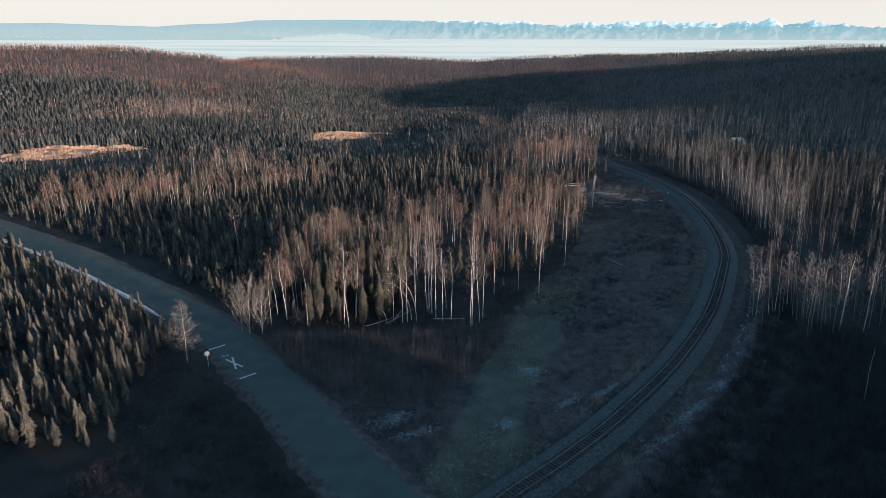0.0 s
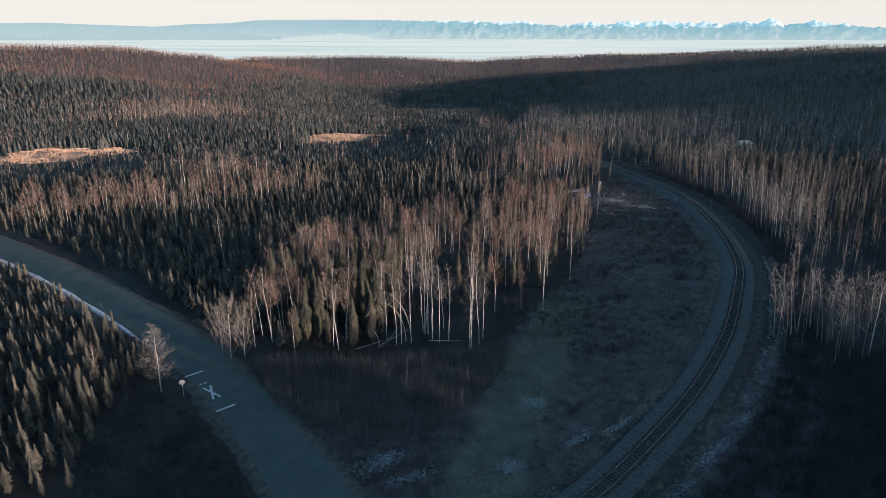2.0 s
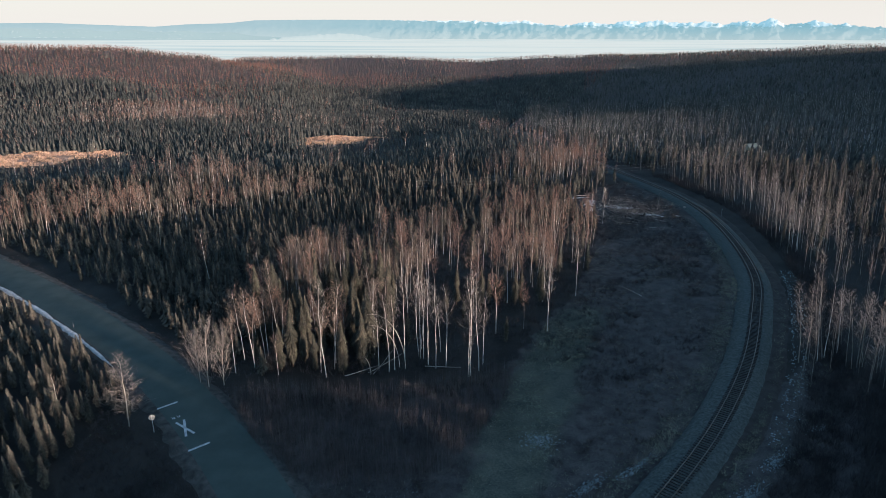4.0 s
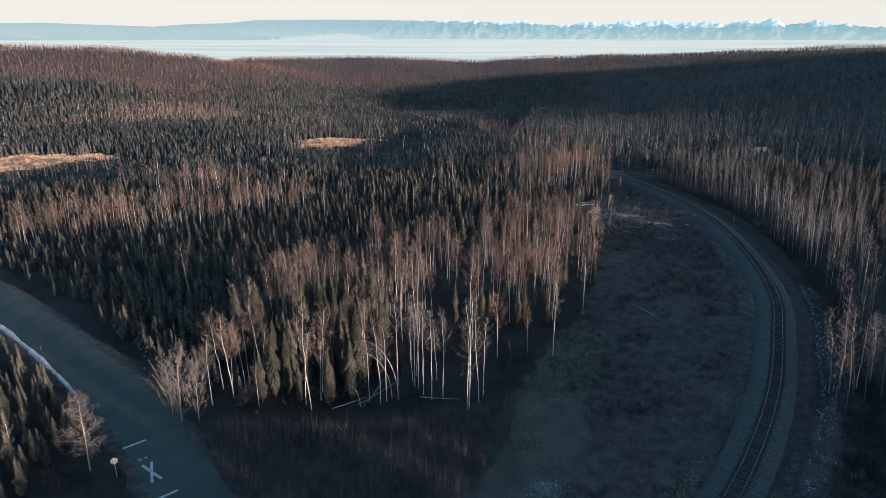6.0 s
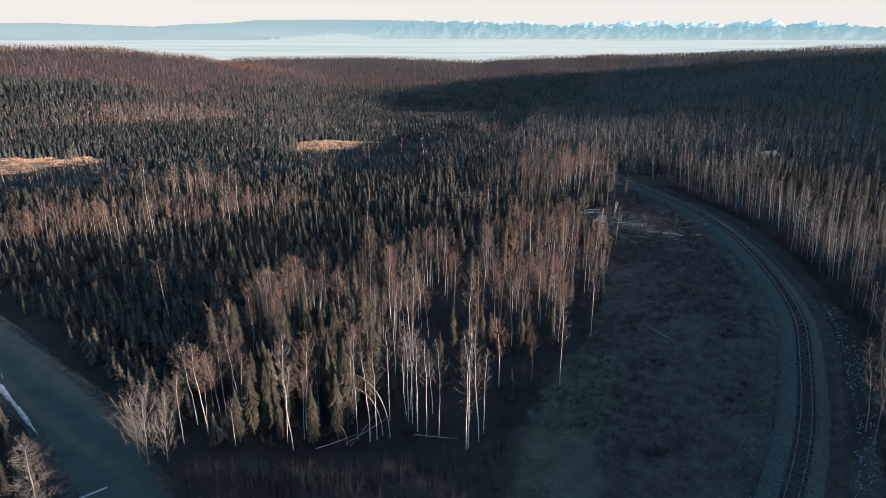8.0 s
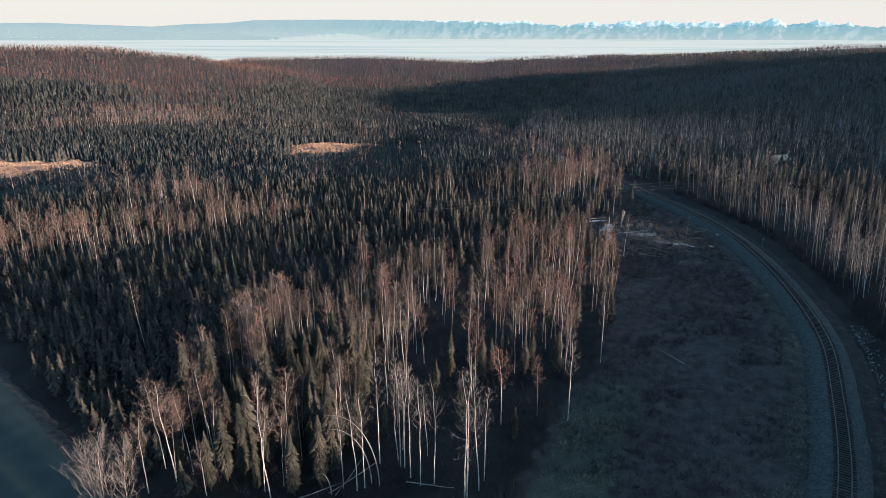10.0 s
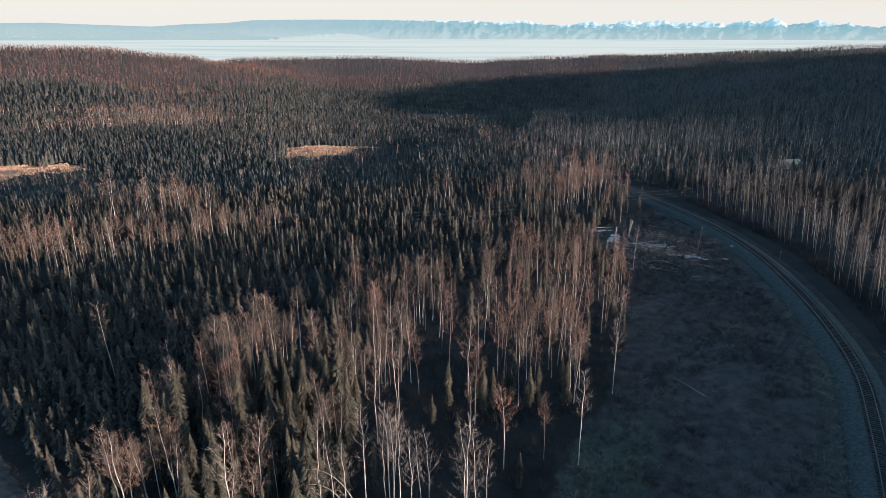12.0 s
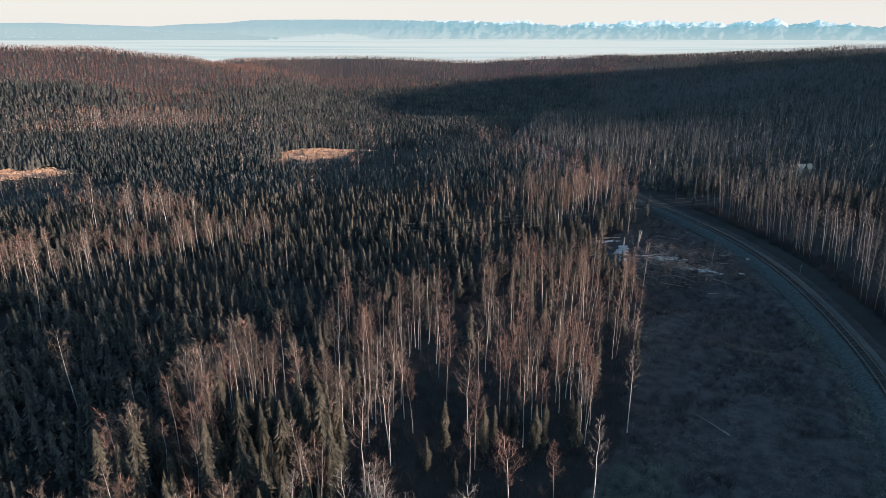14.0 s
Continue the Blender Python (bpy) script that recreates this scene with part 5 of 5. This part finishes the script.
# ---- snow ----
def make_snow(x, y, z, long, wide, turn, n, seed, label, lump=0.5, mat=None):
    """A patch of old snow, broken into lumps and crusts of all sizes."""
    r = np.random.default_rng(seed)
    pieces = []
    c, s = math.cos(turn), math.sin(turn)
    for _ in range(n):
        u, w = r.normal(0, 0.45) * long, r.normal(0, 0.45) * wide
        k = 8
        a = np.linspace(0, 2 * np.pi, k, endpoint=False)
        size_ = lump * r.uniform(0.2, 1.0) ** 1.5 * 1.5
        rad = size_ * r.uniform(0.5, 1.2, k)
        px, py = u + rad * np.cos(a) * 1.7, w + rad * np.sin(a)
        gx, gy = x + px * c - py * s, y + px * s + py * c
        mx, my = x + u * c - w * s, y + u * s + w * c
        base = ground_height(gx, gy) + z
        v = np.vstack([np.stack([gx, gy, base + 0.0], 1), [[mx, my, float(ground_height(mx, my)) + z + 0.12 + 0.12 * size_]]])
        pieces.append((v, np.array([(i, (i + 1) % k, k) for i in range(k)])))
    v, t = merged(pieces)
    tagged(part_mesh("snow_patch", mesh_of("snow_patch", v, t, mat or M_SNOW, smooth=True)), label, "snow", kind="stuff")


SNOWS = [(-8, 83.5, 5, 2.2, 0.5, 60), (-4, 80, 4, 1.2, 0.4, 26), (15, 98, 2.6, 2.2, 0.2, 30), (9.8, 82, 2.2, 1.8, 0.3, 30), (20, 88, 4, 1.0, 0.7, 26), (27, 91.5, 4, 0.8, 0.7, 18), (38, 84, 6, 1.2, 0.75, 40), (30, 76, 5, 1.0, 0.7, 24),
         (46, 92, 4, 1.2, 0.6, 24), (57, 100, 3, 0.7, 0.4, 12), (53.5, 239, 4, 1.5, 1.1, 60), (51.5, 230, 3, 1.0, 1.4, 36), (63, 232, 5, 2.4, -0.3, 36), (68, 222, 6, 1.8, -0.6, 26), (51, 247, 4, 1.0, 0.1, 20), (61, 128, 2, 0.8, 1.0, 14), (70, 152, 2, 0.8, 1.1, 14)]
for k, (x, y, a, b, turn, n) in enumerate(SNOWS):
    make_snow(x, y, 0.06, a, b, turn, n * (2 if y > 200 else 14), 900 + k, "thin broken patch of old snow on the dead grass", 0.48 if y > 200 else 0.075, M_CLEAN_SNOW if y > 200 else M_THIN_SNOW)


def make_snow_bank():
    """The ploughed bank along the road."""
    r = np.random.default_rng(95)
    i0, i1 = nearest_on_road(-56, 125), nearest_on_road(-150, 198)
    line = smooth_line(ROAD[i0:i1:3], 0.5)
    n = len(line)
    z = ground_height(line[:, 0], line[:, 1]) + ROAD_Z
    s = np.linspace(0, 1, n)
    w = np.clip(np.minimum(s * 9, (1 - s) * 9), 0.05, 1) * (0.75 + 0.25 * np.sin(s * 40) + r.normal(0, 0.12, n))
    nrm = normals_of(line)
    v = np.empty((n, 4, 3))
    for j, (o, h) in enumerate(((-5.6, -0.5), (-5.1, 0.1), (-4.7, 0.12), (-4.3, 0.0))):
        off = -4.8 + (o + 4.8) * w
        v[:, j, :2] = line[:, :2] + nrm * off[:, None] + r.normal(0, 0.04, (n, 2))
        v[:, j, 2] = z + h * np.clip(w, 0.2, 1) + r.normal(0, 0.02, n)
    t = []
    for i in range(n - 1):
        for j in range(3):
            a = i * 4 + j
            t += [(a, a + 1, a + 5), (a, a + 5, a + 4)]
    tagged(part_mesh("snow_bank", mesh_of("snow_bank", v.reshape(-1, 3), t, M_CLEAN_SNOW, smooth=True)), "narrow ploughed snow bank along the road's edge", "snow bank", kind="structure")
    # trodden snow beside the railway
    r = np.random.default_rng(96)
    for off, n, wide in ((6.9, 260, 0.35), (8.6, 330, 0.6)):
        i = r.integers(int(np.argmin(np.abs(RAIL[:, 1] - 100))), int(np.argmin(np.abs(RAIL[:, 1] - 168))), n)
        pts = RAIL[i] + normals_of(RAIL)[i] * (off + r.normal(0, wide, n))[:, None]
        pieces = []
        for px, py in pts:
            k = 7
            a = np.linspace(0, 2 * np.pi, k, endpoint=False)
            rad = r.uniform(0.03, 0.14) * r.uniform(0.5, 1.2, k)
            tw = r.uniform(0, np.pi)
            gx, gy = px + rad * (np.cos(a) * math.cos(tw) - 1.7 * np.sin(a) * math.sin(tw)), py + rad * (np.cos(a) * math.sin(tw) + 1.7 * np.sin(a) * math.cos(tw))
            v = np.vstack([np.stack([gx, gy, ground_height(gx, gy) + 0.02], 1), [[px, py, float(ground_height(px, py)) + 0.2]]])
            pieces.append((v, np.array([(q, (q + 1) % k, k) for q in range(k)])))
        v, t = merged(pieces)
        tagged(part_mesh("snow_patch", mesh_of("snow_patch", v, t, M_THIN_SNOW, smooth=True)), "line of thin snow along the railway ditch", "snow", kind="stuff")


make_snow_bank()


# ---- single things ----
def single_tree(name, x, y, wood, crown, bark, leaf, label, category="tree"):
    ob = thing(name, x, y, float(ground_height(x, y)))
    part_mesh("trunk", mesh_of("trunk", *wood, bark, smooth=True), ob)
    part_mesh("crown", mesh_of("crown", *crown, leaf), ob)
    tagged(ob, label, category)
    return ob


def make_single_trees():
    r = np.random.default_rng(700)
    single_tree("roadside_tree", -46.5, 102.8, *grow_birch(r, 12, limbs=60, twigs=18, spread_=0.34, first=0.2, up=0.35, lean=0.02, stout=0.008, width=0.026), M_DEADWOOD, M_PALE_TWIG, "lone bare tree with level branches beside the road")
    single_tree("roadside_tree", -57.5, 104, *grow_birch(r, 8.5, limbs=14, twigs=14, spread_=0.16, first=0.4, lean=0.02), M_BIRCH, M_TWIG, "small bare birch standing among roadside spruces")
    for x, y, h in ((-38.5, 114.5, 11.5), (-36.3, 115.5, 9.5), (-40.5, 116, 9)):
        single_tree("willow", x, y, *grow_birch(r, h, limbs=46, twigs=16, spread_=0.4, first=0.04, up=1.35, lean=0.03, width=0.03), M_DEADWOOD, M_PALE_TWIG, "broad bare willow with many rising reddish-grey stems")
    single_tree("dead_tree", -37.5, 147.5, *grow_birch(r, 13, limbs=12, twigs=10, spread_=0.22, first=0.5, up=0.6, lean=0.22), M_DEADWOOD, M_GREY_TWIG, "leaning bare tree with a broken crown")
    single_tree("tall_birch", 5.6, 117.2, *grow_birch(r, 18.5, limbs=36, twigs=12, spread_=0.13, first=0.3, up=0.35, lean=0.02), M_BIRCH, M_GREY_TWIG, "tall bare grey tree with short level branches")
    single_tree("tall_birch", -104, 262, *grow_birch(r, 19, limbs=26, twigs=20, spread_=0.2, first=0.35), M_BIRCH, M_TWIG, "tall bare birch rising above the spruces")
    single_tree("tall_birch", -82, 262, *grow_birch(r, 17, limbs=26, twigs=22, spread_=0.26, first=0.3), M_BIRCH, M_TWIG, "broad bare birch rising above the spruces")
    single_tree("young_birch", 51.5, 212.5, *grow_birch(r, 11.5, limbs=16, twigs=16, spread_=0.13, first=0.55, lean=0.01), M_BIRCH, M_TWIG, "slim young birch with a small reddish crown")
    single_tree("young_birch", 73, 226, *grow_birch(r, 7, limbs=16, twigs=8, spread_=0.14, first=0.3, lean=0.02), M_DEADWOOD, M_GREY_TWIG, "small bare sapling beside the railway")
    single_tree("young_birch", 67, 88, *grow_birch(r, 9, limbs=8, twigs=4, spread_=0.08, first=0.5, lean=0.04), M_DEADWOOD, M_GREY_TWIG, "thin leaning bare stem in dark brush")
    for x, y, h in ((77.5, 112.5, 15.5), (81.5, 111.5, 14)):
        single_tree("broad_birch", x, y, *grow_birch(r, h, limbs=44, twigs=9, spread_=0.26, first=0.22, up=0.45, lean=0.02, stout=0.007, width=0.024), M_BIRCH, M_PALE_TWIG, "broad bare pale birch with level branches by the railway")
    # birches bent over by snow
    for x, y, reach, high in ((-5.5, 120.4, 8.0, 10.4), (-6.6, 120.9, 6.5, 8.0), (-11.5, 118.5, 1.8, 3.2)):
        s = np.linspace(0, 1, 14)
        a = s * 1.72
        path = np.stack([-reach * (1 - np.cos(a)) / 1.42, 0.6 * s, high * np.sin(a)], 1)
        path[0, 2] = -0.3
        ob = thing("bent_birch", x, y, float(ground_height(x, y)))
        part_mesh("trunk", mesh_of("trunk", *tube(path, 0.075 * (1 - s) + 0.015, 6), M_DEADWOOD, smooth=True), ob)
        b = path[-5:].repeat(7, 0)
        part_mesh("crown", mesh_of("crown", *slivers(b, b + r.normal(0, 0.6, b.shape) - [0.4, 0, 0.4], np.full(len(b), 0.04), r), M_GREY_TWIG), ob)
        tagged(ob, "pale birch stem bent over in an arch", "tree", "bent birches")


make_single_trees()


def make_log(x, y, length, turn, tilt, radius, label="fallen bare grey tree trunk on the ground"):
    r = np.random.default_rng(int(abs(x * 100 + y * 10)))
    s = np.linspace(0, 1, 8)
    path = np.stack([s * length, np.cumsum(r.normal(0, 0.05, 8)), s * length * math.sin(radians(tilt)) + radius * 0.6], 1)
    ob = part_mesh("fallen_log", mesh_of("fallen_log", *tube(path, radius * (1 - 0.6 * s), 6), M_DEADWOOD, smooth=True))
    ob.matrix_world = pose(x, y, float(ground_height(x, y)) + 0.05, 0, 0, turn)
    tagged(ob, label, "log", "fallen logs")


for x, y, length, turn, tilt, radius in ((-12, 119, 7, 35, 14, 0.08), (-11, 118.5, 6, 60, 20, 0.07), (-2, 121, 7, -25, 12, 0.09), (-16, 118, 6, 20, 10, 0.08), (56, 214, 7, -35, 2, 0.13), (61, 219, 6, -60, 3, 0.12),
                                         (66, 226, 8, -40, 2, 0.12), (60, 234, 5, 10, 4, 0.12), (69, 215, 7, -55, 2, 0.1), (50, 250, 6, 5, 1, 0.16), (64, 206, 5, 0, 2, 0.1), (46, 152, 6, 120, 2, 0.09)):
    make_log(x, y, length, turn, tilt, radius)


def make_snag(x, y, height, radius, label, split=False):
    r = np.random.default_rng(int(abs(x * 10)))
    s = np.linspace(0, 1, 7)
    pieces = [tube(np.stack([0.15 * s, 0 * s, s * height - 0.2], 1), radius * (1 - 0.35 * s) * r.uniform(0.85, 1.1, 7), 7)]
    if split:
        pieces.append(tube(np.stack([0.1 + 0.7 * s, 0.2 * s, 1.8 + s * (height - 2.2)], 1), radius * 0.75 * (1 - 0.3 * s), 6))
        b = np.array([[0.15, 0, height - 0.3]] * 6)
        pieces.append(slivers(b, b + np.abs(r.normal(0, 0.25, b.shape)) + [0, 0, 0.3], np.full(6, 0.15), r))
    ob = part_mesh("tree_snag", mesh_of("tree_snag", *merged(pieces), M_DEADWOOD, smooth=True))
    ob.matrix_world = pose(x, y, float(ground_height(x, y)))
    tagged(ob, label, "dead tree", "dead stumps in the clearing")


make_snag(58.1, 240, 5.4, 0.26, "tall split pale dead trunk among snow", True)
make_snag(55.0, 243, 2.6, 0.2, "short pale dead stump")
make_snag(51.2, 254.0, 3.8, 0.22, "pale broken trunk without bark")
make_snag(59.5, 237, 2.0, 0.16, "short pale dead stump")


def make_pole(x, y, height, turn):
    ob = thing("utility_pole", x, y, float(ground_height(x, y)), turn)
    s = np.linspace(0, 1, 6)
    part_mesh("shaft", mesh_of("shaft", *tube(np.stack([0 * s, 0 * s, s * height - 0.3], 1), 0.17 - 0.06 * s, 8), M_POLE, smooth=True), ob, "weathered grey timber shaft")
    for k in range(3):
        bm = bmesh.new()
        bmesh.ops.create_cone(bm, cap_ends=True, segments=8, radius1=0.07, radius2=0.045, depth=0.22)
        bmesh.ops.translate(bm, vec=(0.0, -0.2, height - 0.45 - 1.0 * k), verts=bm.verts)
        part("insulator", bm, M_GALVANISED, ob, "small grey insulator")
    tagged(ob, "weathered timber utility pole carrying three wires", "utility pole", "utility poles")
    return np.array([x, y, float(ground_height(x, y)) + height])


def make_wire(a, b, sag, name="power_line"):
    s = np.linspace(0, 1, 24)
    path = a + (b - a) * s[:, None]
    path[:, 2] -= sag * 4 * s * (1 - s)
    ob = part_mesh(name, mesh_of(name, *tube(path, np.full(24, 0.014), 4), M_WIRE))
    tagged(ob, "thin dark overhead power wire between poles", "power line", "overhead wires")


tops = [make_pole(x, y, 11.0, 10) for x, y in ((-8, 233), (58.3, 251), (128, 270))]
for a, b in zip(tops, tops[1:]):
    for k in range(3):
        drop = np.array([0, -0.2, -0.35 - 1.0 * k])
        make_wire(a + drop, b + drop, 0.8 + 0.1 * k)
make_wire(tops[1] + [0, 0, -0.8], np.array([53.0, 247.0, float(ground_height(53, 247))]), 0.0, "guy_wire")


def make_sign():
    ob = thing("warning_sign", -42.2, 101.5, float(ground_height(-42.2, 101.5)) - 0.5, 30)
    bm = bmesh.new()
    bmesh.ops.create_cone(bm, cap_ends=True, segments=28, radius1=0.46, radius2=0.46, depth=0.03)
    bmesh.ops.rotate(bm, cent=(0, 0, 0), matrix=Matrix.Rotation(radians(90), 3, "X"), verts=bm.verts)
    bmesh.ops.translate(bm, vec=(0, 0.06, 2.9), verts=bm.verts)
    part("sign_plate", bm, M_DULL_STEEL, ob, "grey metal back of a round plate")
    part("post", box_bm(0.08, 0.06, 3.4, (0, 0, 1.6), bevel=0.008), M_GALVANISED, ob, "thin steel post")
    part("bracket", box_bm(0.5, 0.03, 0.07, (0, 0.03, 2.9)), M_WIRE, ob, "dark bracket across the plate")
    tagged(ob, "round railway warning sign on a post, seen from behind", "road sign")
    ob = thing("marker_post", 90.3, 216.2, float(ground_height(90.3, 216.2)) - 0.1, 20)
    part("post", box_bm(0.08, 0.08, 2.3, (0, 0, 1.05), bevel=0.01), M_WIRE, ob)
    part("plate", box_bm(0.32, 0.04, 0.32, (0, -0.08, 2.2), bevel=0.01), M_PAINT, ob, "small white plate")
    tagged(ob, "short trackside post with a small white plate", "marker post")
    ob = thing("delineator_post", -75.2, 139.2, float(ground_height(-75.2, 139.2)) - 0.2, 0)
    part("post", box_bm(0.1, 0.05, 1.4, (0, 0, 0.7), bevel=0.01), M_WIRE, ob)
    tagged(ob, "dark roadside marker post in the snow bank", "marker post")
    bm = bmesh.new()
    bmesh.ops.create_icosphere(bm, subdivisions=2, radius=0.45)
    r = random.Random(5)
    for v in bm.verts:
        v.co *= r.uniform(0.85, 1.1)
        v.co.z *= 0.7
    ob = part("boulder", bm, M_STONE)
    ob.matrix_world = pose(82.2, 226.2, float(ground_height(82.2, 226.2)) + 0.75)
    tagged(ob, "pale rough boulder on the railway's gravel shoulder", "boulder")


make_sign()


def make_cabin():
    """A small timber cabin half hidden among the trees."""
    x, y = 152.5, 331.0
    ob = thing("cabin", x, y, float(ground_height(x, y)) - 0.2, 14)
    w, d, h, rise = 6.0, 5.0, 2.5, 1.4
    for name, sx, sy, at in (("front_wall", w, 0.2, (0, -d / 2, h / 2)), ("back_wall", w, 0.2, (0, d / 2, h / 2)), ("side_wall", 0.2, d - 0.2, (-w / 2 + 0.1, 0, h / 2)), ("side_wall", 0.2, d - 0.2, (w / 2 - 0.1, 0, h / 2))):
        part(name, box_bm(sx, sy, h, at, bevel=0.02), M_PLANK, ob)
    slope = math.atan2(rise, d / 2)
    for side in (-1, 1):
        bm = box_bm(w + 0.8, d / 2 / math.cos(slope) + 0.5, 0.16, bevel=0.02)
        bmesh.ops.rotate(bm, cent=(0, 0, 0), matrix=Matrix.Rotation(-side * slope, 3, "X"), verts=bm.verts)
        bmesh.ops.translate(bm, vec=(0, side * (d / 4 + 0.12), h + rise / 2 + 0.05), verts=bm.verts)
        part("roof", bm, M_PLANK, ob, "tan boarded roof slope")
    for side in (-1, 1):
        bm = bmesh.new()
        vs = [bm.verts.new((side * (w / 2 - 0.1), a, b)) for a, b in ((-d / 2, h), (d / 2, h), (0, h + rise))]
        f = bm.faces.new(vs)
        got = bmesh.ops.extrude_face_region(bm, geom=[f])
        bmesh.ops.translate(bm, vec=(-side * 0.15, 0, 0), verts=[g for g in got["geom"] if isinstance(g, bmesh.types.BMVert)])
        part("gable", bm, M_PLANK, ob)
    for cx in (-2.0, 1.8):
        win = part("window", box_bm(1.2, 0.06, 1.0, (cx, -d / 2 - 0.12, 1.6)), M_PAINT, ob, "white framed window")
        part("pane", box_bm(1.0, 0.02, 0.8, (cx, -d / 2 - 0.16, 1.6)), M_DARK_GLASS, win)
    part("door", box_bm(0.9, 0.06, 2.0, (0.0, -d / 2 - 0.12, 1.0), bevel=0.01), M_BARK, ob, "dark plank door")
    tagged(ob, "small tan timber cabin with a pale roof among birches", "cabin")


make_cabin()
